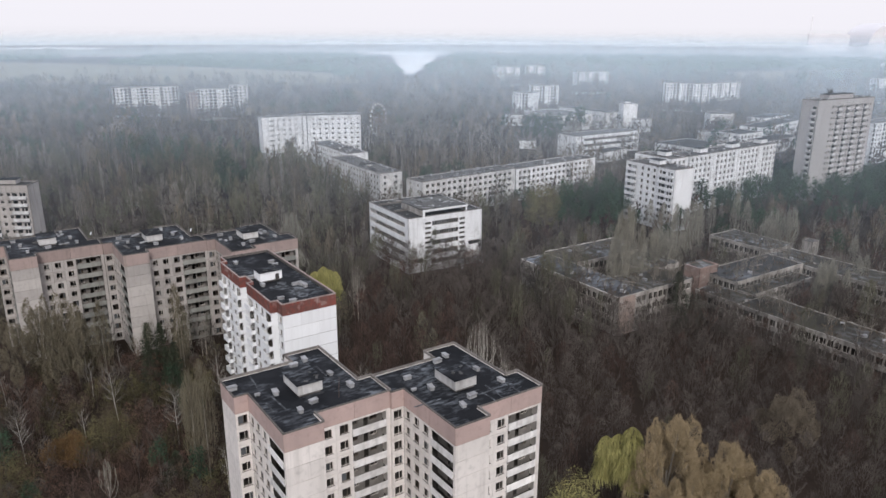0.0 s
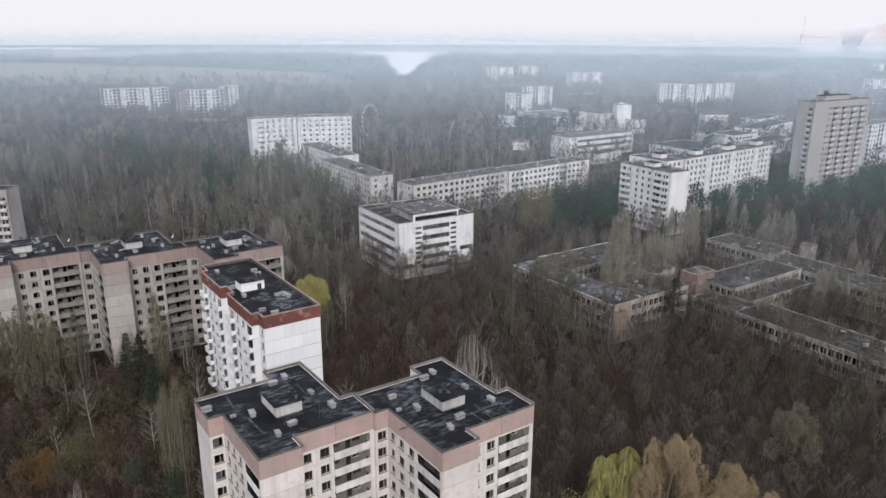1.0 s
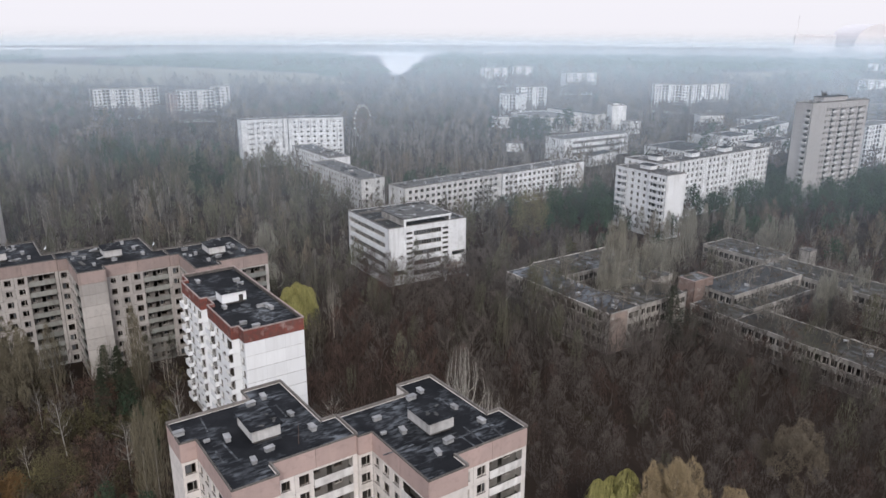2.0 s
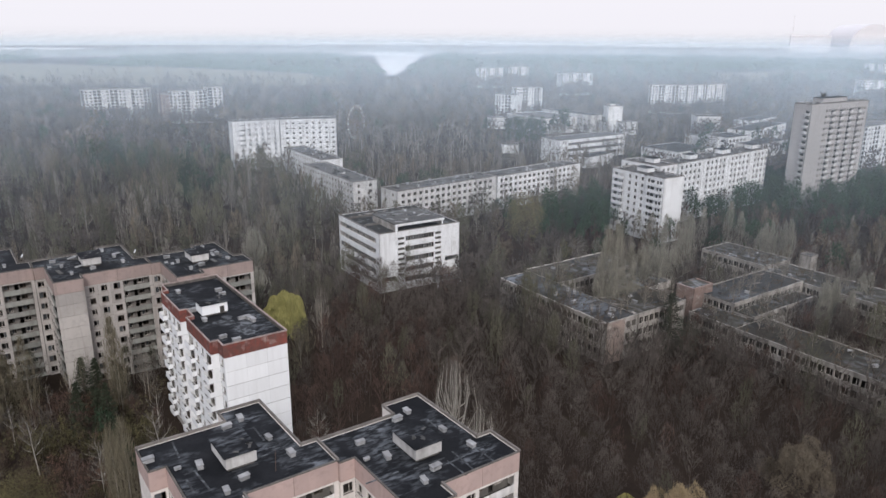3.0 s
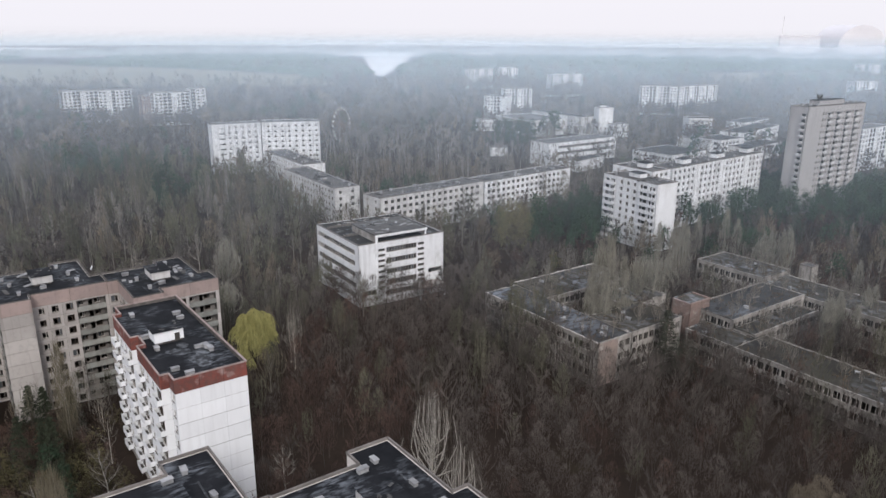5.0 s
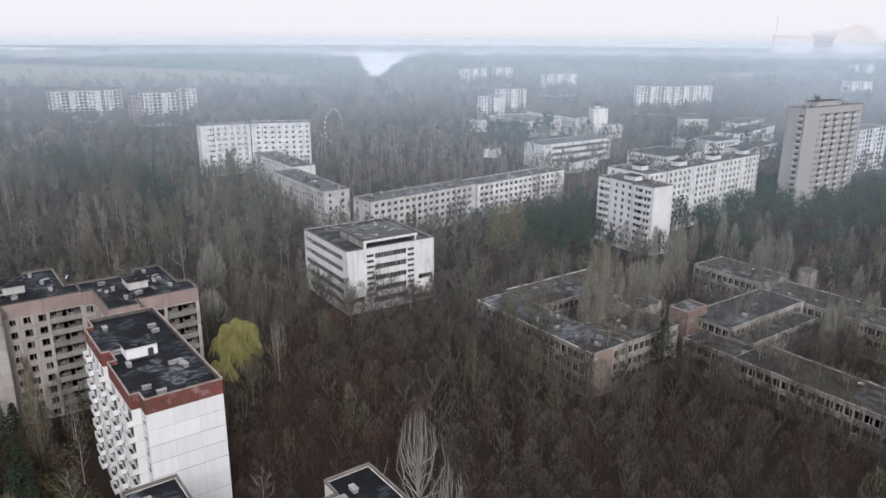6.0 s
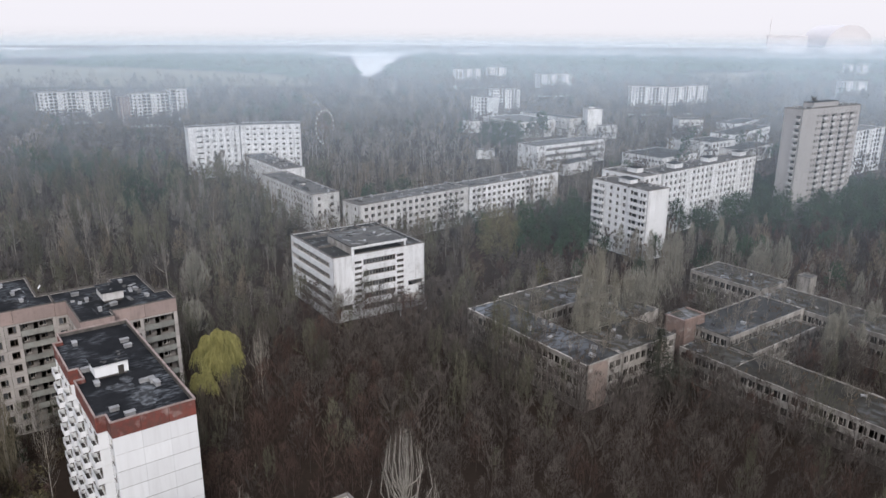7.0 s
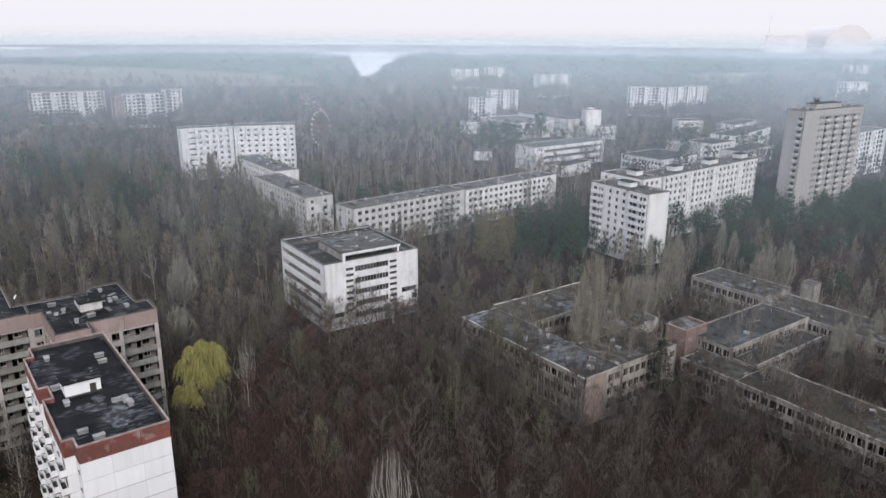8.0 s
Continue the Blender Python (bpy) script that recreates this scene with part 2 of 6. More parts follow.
def haze_sheet_material(name, opacity, far):
    """Stand-in for distance haze: mostly clear, the rest a bluish white scatterer lit by the sky; opacity falls upwards
    and is uneven.
    """
    m = bpy.data.materials.new(name)
    m.use_nodes = True
    n, l = m.node_tree.nodes, m.node_tree.links
    n.clear()
    out, clear = n.new("ShaderNodeOutputMaterial"), n.new("ShaderNodeBsdfTransparent")
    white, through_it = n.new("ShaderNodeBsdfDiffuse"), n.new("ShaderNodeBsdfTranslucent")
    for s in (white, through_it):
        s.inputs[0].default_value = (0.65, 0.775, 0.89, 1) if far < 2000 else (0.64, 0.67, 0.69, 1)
    both, veil = n.new("ShaderNodeMixShader"), n.new("ShaderNodeMixShader")
    geo, xyz, fade = n.new("ShaderNodeNewGeometry"), n.new("ShaderNodeSeparateXYZ"), n.new("ShaderNodeMapRange")
    fade.interpolation_type = "SMOOTHSTEP"
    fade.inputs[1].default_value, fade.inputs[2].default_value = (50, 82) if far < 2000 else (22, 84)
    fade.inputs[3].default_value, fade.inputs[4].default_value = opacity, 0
    l.new(geo.outputs["Position"], xyz.inputs[0])
    l.new(xyz.outputs[2], fade.inputs[0])
    tex, rng, mul = n.new("ShaderNodeTexNoise"), n.new("ShaderNodeMapRange"), n.new("ShaderNodeMath")
    tex.inputs["Scale"].default_value, tex.inputs["Detail"].default_value = 0.006, 3
    rng.inputs[3].default_value, rng.inputs[4].default_value = 0.7, 1.3
    mul.operation = "MULTIPLY"
    l.new(geo.outputs["Position"], tex.inputs["Vector"])
    l.new(tex.outputs["Fac"], rng.inputs[0])
    l.new(rng.outputs[0], mul.inputs[0])
    low, mul2 = n.new("ShaderNodeMapRange"), n.new("ShaderNodeMath")
    low.interpolation_type, mul2.operation = "SMOOTHSTEP", "MULTIPLY"
    low.inputs[1].default_value, low.inputs[2].default_value = 0, 34 if far < 2000 else 8
    l.new(xyz.outputs[2], low.inputs[0])
    l.new(low.outputs[0], mul2.inputs[0])
    l.new(fade.outputs[0], mul2.inputs[1])
    l.new(mul2.outputs[0], mul.inputs[1])
    # opacity lowered towards the west
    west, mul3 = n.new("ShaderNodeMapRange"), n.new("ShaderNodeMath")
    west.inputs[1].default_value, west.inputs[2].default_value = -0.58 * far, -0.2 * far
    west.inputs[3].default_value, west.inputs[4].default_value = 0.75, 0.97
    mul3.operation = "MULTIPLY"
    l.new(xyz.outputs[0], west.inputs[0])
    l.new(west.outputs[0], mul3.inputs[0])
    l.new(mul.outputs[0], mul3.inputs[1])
    both.inputs[0].default_value = 0.2
    l.new(white.outputs[0], both.inputs[1])
    l.new(through_it.outputs[0], both.inputs[2])
    l.new(mul3.outputs[0], veil.inputs[0])
    l.new(clear.outputs[0], veil.inputs[1])
    l.new(both.outputs[0], veil.inputs[2])
    l.new(veil.outputs[0], out.inputs[0])
    return m


# ---- mesh helpers ----


class Shape:
    """Collects boxes and faces for one mesh."""

    def __init__(self):
        self.v, self.f = [], []

    def quad(self, *pts):
        k = len(self.v)
        self.v += [tuple(p) for p in pts]
        self.f.append(tuple(range(k, k + len(pts))))
        return self

    def box(self, x0, x1, y0, y1, z0, z1, m=None):
        k = len(self.v)
        pts = [(x, y, z) for z in (z0, z1) for x, y in ((x0, y0), (x1, y0), (x1, y1), (x0, y1))]
        self.v += [tuple(m @ Vector(p)) for p in pts] if m else pts
        for a in ((3, 2, 1, 0), (4, 5, 6, 7), (0, 1, 5, 4), (1, 2, 6, 5), (2, 3, 7, 6), (3, 0, 4, 7)):
            self.f.append(tuple(k + i for i in a))
        return self

    def rod(self, p, q, r0, r1, sides=5):
        p, q = Vector(p), Vector(q)
        d = (q - p).normalized()
        a = d.orthogonal().normalized()
        c = d.cross(a)
        k = len(self.v)
        for o, r in ((p, r0), (q, r1)):
            for i in range(sides):
                w = 2 * math.pi * i / sides
                self.v.append(tuple(o + r * (math.cos(w) * a + math.sin(w) * c)))
        for i in range(sides):
            j = (i + 1) % sides
            self.f.append((k + i, k + j, k + sides + j, k + sides + i))
        self.f.append(tuple(k + i for i in reversed(range(sides))))
        self.f.append(tuple(k + sides + i for i in range(sides)))
        return self

    def mesh(self, name, mat):
        me = bpy.data.meshes.new(name)
        at, index = {}, []
        for p in self.v:
            index.append(at.setdefault(tuple(round(c, 4) for c in p), len(at)))
        me.from_pydata(list(at), [], [tuple(index[i] for i in f) for f in self.f])
        me.materials.append(mat)
        return me


def part(name, data, parent, m=None, label=""):
    """Links a mesh as one part under a thing or under a part."""
    ob = new(name, data)
    ob.parent = parent
    if m is not None:
        ob.matrix_local = m
    return tagged(ob, label) if label else ob


def ground_z(x, y):
    """Flat city ground with slight unevenness."""
    return -1.2 + 0.25 * math.sin(x * 0.05) * math.cos(y * 0.043)


CACHE = {}


def panel_mesh(w, h, mat, hole=None, t=0.28):
    """A wall panel with joints left open round it, and a window hole (x0, x1, z0, z1) if any."""
    key = ("panel", round(w, 2), round(h, 2), mat.name, hole)
    if key not in CACHE:
        g, gx = 0.035, 0.012 if mat is WHITE else 0.03
        s = Shape()
        if not hole:
            s.box(gx, w - gx, 0, t, g, h - g)
        else:
            xs, zs = (gx, hole[0], hole[1], w - gx), (g, hole[2], hole[3], h - g)
            for y, flip in ((0, False), (t, True)):
                for i in range(3):
                    for j in range(3):
                        if (i, j) != (1, 1):
                            q = [(xs[i], y, zs[j]), (xs[i + 1], y, zs[j]), (xs[i + 1], y, zs[j + 1]), (xs[i], y, zs[j + 1])]
                            s.quad(*(reversed(q) if flip else q))
            for a, b in (((0, 0), (3, 0)), ((3, 0), (3, 3)), ((3, 3), (0, 3)), ((0, 3), (0, 0))):
                s.quad((xs[a[0]], 0, zs[a[1]]), (xs[a[0]], t, zs[a[1]]), (xs[b[0]], t, zs[b[1]]), (xs[b[0]], 0, zs[b[1]]))
            for a, b in (((1, 1), (2, 1)), ((2, 1), (2, 2)), ((2, 2), (1, 2)), ((1, 2), (1, 1))):
                s.quad((xs[a[0]], 0, zs[a[1]]), (xs[b[0]], 0, zs[b[1]]), (xs[b[0]], t, zs[b[1]]), (xs[a[0]], t, zs[a[1]]))
        CACHE[key] = s.mesh("panel", mat)
    return CACHE[key]


def holed(name, length, z0, z1, holes, mat, t=0.35):
    """A wall with holes through it; the building lies behind it."""
    xs = sorted({0.0, length, *(round(h[i], 2) for h in holes for i in (0, 1))})
    zs = sorted({z0, z1, *(round(h[i], 2) for h in holes for i in (2, 3))})
    gone = set()
    ix, iz = {x: i for i, x in enumerate(xs)}, {z: i for i, z in enumerate(zs)}
    s = Shape()
    for x0, x1, a, b in holes:
        x0, x1, a, b = (round(v, 2) for v in (x0, x1, a, b))
        gone |= {(i, j) for i in range(ix[x0], ix[x1]) for j in range(iz[a], iz[b])}
        s.quad((x0, 0, a), (x1, 0, a), (x1, t, a), (x0, t, a)).quad((x0, t, b), (x1, t, b), (x1, 0, b), (x0, 0, b))
        s.quad((x0, 0, b), (x0, 0, a), (x0, t, a), (x0, t, b)).quad((x1, 0, a), (x1, 0, b), (x1, t, b), (x1, t, a))
    for j in range(len(zs) - 1):
        i = 0
        while i < len(xs) - 1:
            if (i, j) in gone:
                i += 1
                continue
            k = i
            while k < len(xs) - 1 and (k, j) not in gone:
                k += 1
            q = [(xs[i], 0, zs[j]), (xs[k], 0, zs[j]), (xs[k], 0, zs[j + 1]), (xs[i], 0, zs[j + 1])]
            s.quad(*q).quad(*((x, t, z) for x, _, z in reversed(q)))
            i = k
    for x, a, b in ((0.0, 0, t), (length, t, 0)):
        s.quad((x, a, z0), (x, a, z1), (x, b, z1), (x, b, z0))
    for z, a, b in ((z1, 0, t), (z0, t, 0)):
        s.quad((0, a, z), (length, a, z), (length, b, z), (0, b, z))
    return s.mesh(name, mat)


def wall_mesh(length, z0, z1, holes, mat):
    return holed("wall", length, z0, z1, holes, mat)


def window_mesh(w, h, mat, bars=1):
    """A timber frame with mullions and a transom."""
    key = ("window", round(w, 2), round(h, 2), mat.name, bars)
    if key not in CACHE:
        b = 0.17 if bars > 4 else 0.09
        cuts = [w * (k + 1) / (bars + 1) + (0.12 * w if bars == 1 else 0) for k in range(bars)]
        edges = [b, *(v for x in cuts for v in (x - b / 2, x + b / 2)), w - b]
        holes = [(edges[2 * k], edges[2 * k + 1], b, h - b) for k in range(bars + 1)]
        CACHE[key] = holed("window", w, 0, h, holes, mat, 0.08)
    return CACHE[key]


def pane_mesh(w, h):
    key = ("pane", round(w, 2), round(h, 2))
    if key not in CACHE:
        CACHE[key] = Shape().box(0, w, 0, 0.012, 0, h).mesh("pane", GLASS)
    return CACHE[key]


def sill_mesh(w):
    key = ("sill", round(w, 2))
    if key not in CACHE:
        CACHE[key] = Shape().box(-0.08, w + 0.08, -0.1, 0.1, -0.06, 0).mesh("sill", COPING)
    return CACHE[key]


def add_window(parent, m, x0, x1, z0, z1, mat=None, bars=1, sill=True, pane=0.45):
    """A window in its opening: frame, sill and, where it is left, one pane of glass."""
    w, h = x1 - x0, z1 - z0
    win = part("window", window_mesh(w, h, mat or random.choice((FRAME, FRAME, DARKWOOD)), bars), parent, m @ pose(x0, 0.14, z0))
    if sill:
        part("sill", sill_mesh(w), win, pose(0, -0.14, 0))
    if random.random() < pane:
        k = random.choice((0, 1)) if bars == 1 else 0
        a, b = ((0.09, 0.62 * w - 0.045), (0.62 * w + 0.045, w - 0.09))[k] if bars == 1 else (0.09, w / (bars + 1) - 0.05)
        part("pane", pane_mesh(b - a, h - 0.18), win, pose(a, 0.03, 0.09))
    return win


def add_balcony(parent, m, w, depth, mat, out=0.5, rail=1.05):
    """A balcony slab with its front parapet and two cheeks."""
    key = ("balcony", round(w, 2), depth, mat.name, out, rail)
    if key not in CACHE:
        slab = Shape().box(0.03, w - 0.03, -out, depth, -0.16, 0).mesh("balcony", DARKCOPING)
        front = Shape().box(0.03, w - 0.03, -out - 0.06, -out + 0.02, -0.2, rail).mesh("parapet", mat)
        cheek = Shape().box(0, 0.07, -out + 0.02, depth * 0.2, 0, rail - 0.05).mesh("cheek", mat)
        CACHE[key] = (slab, front, cheek)
    slab, front, cheek = CACHE[key]
    b = part("balcony", slab, parent, m)
    lean = random.uniform(-1.5, 1.5)
    part("parapet", front, b, pose(0, 0, 0, lean, 0, random.uniform(-0.4, 0.4)))
    part("cheek", cheek, b, pose(0.04, 0, 0))
    part("cheek", cheek, b, pose(w - 0.11, 0, 0))
    return b


def run_pose(p, q, z):
    """The pose of a facade that runs from p to q; the building lies to the left of the way."""
    return Matrix.Translation((p[0], p[1], z)) @ Matrix.Rotation(math.atan2(q[1] - p[1], q[0] - p[0]), 4, "Z")


def panel_facade(house, p, q, z0, storeys, bays, mat, h=2.8, rail=None, inner=None):
    """A facade of storey-high panels. bays: widths and kinds from p to q."""
    m0 = run_pose(p, q, z0)
    length = math.hypot(q[0] - p[0], q[1] - p[1])
    scale = length / sum(w for w, _ in bays)
    x = 0.0
    for w, kind in bays:
        w *= scale
        for k in range(storeys):
            m = m0 @ pose(x, 0, k * h)
            if kind == "blank":
                part("panel", panel_mesh(w, h, mat), house, m)
            elif kind in ("win", "small", "low"):
                ww, za, zb = {"win": (1.5, 0.85, 2.35), "small": (1.25, 0.9, 2.3), "low": (1.5, 1.35, 2.0)}[kind]
                mid = w * (0.6 if kind == "small" and w > 3 else 0.5)
                hole = (round(mid - ww / 2, 2), round(mid + ww / 2, 2), za, zb)
                part("panel", panel_mesh(w, h, mat, hole), house, m)
                add_window(house, m, *hole)
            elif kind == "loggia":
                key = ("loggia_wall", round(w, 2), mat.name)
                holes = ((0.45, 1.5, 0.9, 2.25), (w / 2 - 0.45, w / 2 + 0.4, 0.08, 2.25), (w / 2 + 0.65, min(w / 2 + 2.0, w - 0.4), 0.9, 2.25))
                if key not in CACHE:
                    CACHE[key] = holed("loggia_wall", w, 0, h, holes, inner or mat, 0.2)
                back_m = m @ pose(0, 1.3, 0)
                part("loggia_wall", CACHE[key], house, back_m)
                for q in (holes[0], holes[2]):
                    add_window(house, back_m, *q, sill=False, pane=0.5)
                add_balcony(house, m, w, 1.32, rail or mat, out=0.06)
                if k == storeys - 1:
                    part("loggia_lintel", panel_mesh(w, 0.35, mat), house, m @ pose(0, 0, h - 0.35))
            elif kind == "balcony":
                hole = (0.3, round(w - 0.3, 2), 0.1, 2.25)
                part("panel", panel_mesh(w, h, mat, hole), house, m)
                add_window(house, m, *hole, bars=2, sill=False)
                add_balcony(house, m, w, 0.1, rail or mat, out=0.8)
        x += w


def flat(name, poly, z0, z1, mat):
    """A slab over a polygon."""
    s = Shape()
    s.quad(*((x, y, z1) for x, y in poly)).quad(*((x, y, z0) for x, y in reversed(poly)))
    for a, b in zip(poly, poly[1:] + poly[:1]):
        s.quad((*a, z0), (*b, z0), (*b, z1), (*a, z1))
    return s.mesh(name, mat)


def add_vent(house, x, y, z, turn=0, size=1.0):
    """A concrete vent shaft with a cap on two ribs."""
    if "vent" not in CACHE:
        a = Shape().box(-0.72, 0.72, -0.36, 0.36, 0, 0.34)
        for x in (-0.62, -0.2, 0.2, 0.62):
            a.box(x - 0.07, x + 0.07, -0.36, 0.36, 0.34, 0.6)
        a = a.box(-0.5, 0.5, -0.2, 0.2, 0.34, 0.58).mesh("vent", VENTMAT)
        b = Shape().box(-0.8, 0.8, -0.46, 0.46, 0.604, 0.7).mesh("cap", VENTMAT)
        CACHE["vent"] = (a, b)
    v = part("vent", CACHE["vent"][0], house, pose(x, y, z, 0, 0, turn) @ Matrix.Scale(size, 4))
    part("cap", CACHE["vent"][1], v)


def add_hut(house, x0, x1, y0, y1, z0, z1, wall, door=True):
    """A lift machine house on a roof, with its overhanging roof, door and kerb."""
    hut = part("lift_house", Shape().box(x0, x1, y0, y1, z0 + 0.4, z1).mesh("lift_house", wall), house, label="plastered lift machine house")
    # inset base coloured dark to paint the shaded gap under the raised hut
    part("hut_base", Shape().box(x0 + 0.25, x1 - 0.25, y0 + 0.25, y1 - 0.25, z0, z0 + 0.4).mesh("hut_base", DARKCOPING), hut)
    part("hut_roof", Shape().box(x0 - 0.3, x1 + 0.3, y0 - 0.3, y1 + 0.3, z1, z1 + 0.14).mesh("hut_roof", BITUMEN), hut)
    for _ in range(5):
        x, y = random.uniform(x0, x1), random.uniform(y0, y1)
        part("roof_scrap", Shape().box(-random.uniform(0.2, 0.6), random.uniform(0.2, 0.6), -0.15, 0.2, 0, 0.05).mesh("roof_scrap", OLDROOF), hut, pose(x, y, z1 + 0.144, 0, 0, random.uniform(0, 180)))
    if door:
        part("door", Shape().box(x1 - 1.6, x1 - 0.7, y0 - 0.03, y0 + 0.05, z0 + 0.15, z0 + 1.7).mesh("door", DARK), hut, label="flat dark slab in the doorway")
    return hut


def footprint(x0, x1, y0, y1, m, margin):
    FOOT.append((m.inverted(), x0 - margin, x1 + margin, y0 - margin, y1 + margin))


FOOT = []


def blocked(x, y):
    for inv, x0, x1, y0, y1 in FOOT:
        p = inv @ Vector((x, y, 0))
        if x0 < p.x < x1 and y0 < p.y < y1:
            return True
    return False

# ---- ground, water, distance ----


def grid_mesh(name, xs, ys, mat, lift=0.0, rough=0.0):
    v = [(x, y, ground_z(x, y) + lift + rough * noise.noise((x * 0.02, y * 0.02, 0)) + 0.4 * rough * noise.noise((x * 0.11, y * 0.11, 3))) for y in ys for x in xs]
    n = len(xs)
    f = [(j * n + i, j * n + i + 1, (j + 1) * n + i + 1, (j + 1) * n + i) for j in range(len(ys) - 1) for i in range(n - 1)]
    me = bpy.data.meshes.new(name)
    me.from_pydata(v, [], f)
    me.materials.append(mat)
    return me


xs = [-4800, -3000, -1800, -1100, -700] + [k * 12 for k in range(-45, 46)] + [700, 1100, 1800, 3000, 4800]
ys = [-4800, -2000, -600, -200] + [k * 12 for k in range(-8, 70)] + [900, 1050, 1300, 1700, 2300, 3200, 4790]
tagged(new("ground", grid_mesh("ground", xs, ys, LITTER, 0, 0.8)), "dark brown leaf litter and scrub between the trees", "ground", kind="structure")


def sheet(name, outline, z, mat, label, category):
    """A flat sheet inside an outline, laid just over the ground."""
    me = bpy.data.meshes.new(name)
    me.from_pydata([(x, y, z) for x, y in outline], [], [tuple(range(len(outline)))])
    me.materials.append(mat)
    return tagged(new(name, me), label, category, kind="structure")


RIVER = [(-206, 1440), (-228, 1882), (-262, 2300), (-294, 2773), (-300, 2950), (-640, 2990), (-614, 2929), (-467, 2669), (-341, 2038), (-226, 1438)]
MEADOW = [(-240, 1180), (-460, 1125), (-800, 1090), (-1300, 1350), (-1600, 1900), (-800, 1700), (-361, 1480)]
FIELD = [(120, 1500), (420, 1350), (900, 1500), (1300, 1900), (700, 1750)]
sheet("water", RIVER, 0.9, WATER, "pale river with the sky's reflection put into its colour", "water")
sheet("water", [(-2300, 3050), (-1880, 3050), (-1830, 3300), (-2250, 3380)], 0.9, WATER, "pale river with the sky's reflection put into its colour", "water")
sheet("meadow", MEADOW, 0.5, PALE, "pale dry meadow beyond the woods", "meadow")
sheet("meadow", FIELD, 0.5, PALE, "pale dry meadow beyond the woods", "meadow")


def inside(x, y, outline):
    hit = False
    for (ax, ay), (bx_, by_) in zip(outline, outline[1:] + outline[:1]):
        if (ay > y) != (by_ > y) and x < ax + (y - ay) / (by_ - ay) * (bx_ - ax):
            hit = not hit
    return hit


def before_river(x, y, margin=0.0):
    """On the river, or so near before it that a tree would hide the water."""
    return y > 950 and any(inside(4 + (x - 4 + dx) * f, 26 + (y - 26) * f, RIVER) for margin in (margin * (1 + 2.5 * noise.noise((x * 0.02, y * 0.012, 9))),) for f in (1.0, 1.06, 1.12, 1.18, 1.25, 1.33) for dx in (-margin, 0, margin))


# horizon haze and sky brightness are painted as a vertical ramp of glow
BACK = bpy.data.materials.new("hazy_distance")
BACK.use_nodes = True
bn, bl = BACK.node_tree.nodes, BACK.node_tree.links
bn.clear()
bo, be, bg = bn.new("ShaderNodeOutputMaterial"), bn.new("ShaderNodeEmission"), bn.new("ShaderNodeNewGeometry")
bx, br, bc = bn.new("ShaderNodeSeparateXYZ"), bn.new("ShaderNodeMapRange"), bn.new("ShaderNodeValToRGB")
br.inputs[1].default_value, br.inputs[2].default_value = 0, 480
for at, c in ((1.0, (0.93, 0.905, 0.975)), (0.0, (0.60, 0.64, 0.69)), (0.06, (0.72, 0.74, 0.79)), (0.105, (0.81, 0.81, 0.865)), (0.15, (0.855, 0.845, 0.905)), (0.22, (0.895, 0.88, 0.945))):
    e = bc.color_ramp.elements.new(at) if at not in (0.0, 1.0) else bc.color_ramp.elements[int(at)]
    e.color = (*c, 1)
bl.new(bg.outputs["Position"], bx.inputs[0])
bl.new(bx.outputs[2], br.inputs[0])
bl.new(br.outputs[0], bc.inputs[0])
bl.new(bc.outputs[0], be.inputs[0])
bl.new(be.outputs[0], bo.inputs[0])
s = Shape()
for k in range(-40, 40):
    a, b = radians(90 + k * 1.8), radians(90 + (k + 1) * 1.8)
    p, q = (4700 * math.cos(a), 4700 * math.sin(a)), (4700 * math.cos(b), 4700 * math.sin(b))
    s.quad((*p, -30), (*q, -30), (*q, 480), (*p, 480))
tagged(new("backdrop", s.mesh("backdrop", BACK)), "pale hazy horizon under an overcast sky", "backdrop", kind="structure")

# added sheets that imitate aerial haze between the city's distances
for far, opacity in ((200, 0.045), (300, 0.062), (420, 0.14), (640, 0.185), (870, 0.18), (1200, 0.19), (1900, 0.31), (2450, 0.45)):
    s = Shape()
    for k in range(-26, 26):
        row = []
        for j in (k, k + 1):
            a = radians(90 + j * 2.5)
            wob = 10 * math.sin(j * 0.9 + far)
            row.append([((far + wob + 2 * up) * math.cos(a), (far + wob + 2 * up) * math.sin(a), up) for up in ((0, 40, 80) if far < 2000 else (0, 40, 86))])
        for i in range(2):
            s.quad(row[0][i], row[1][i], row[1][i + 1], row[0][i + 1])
    me = s.mesh("mist", haze_sheet_material("haze_sheet", opacity, far))
    tagged(new("mist", me), "added translucent sheet imitating bluish distance haze", "mist", kind="stuff")

# ---- apartment buildings of storey-high panels ----


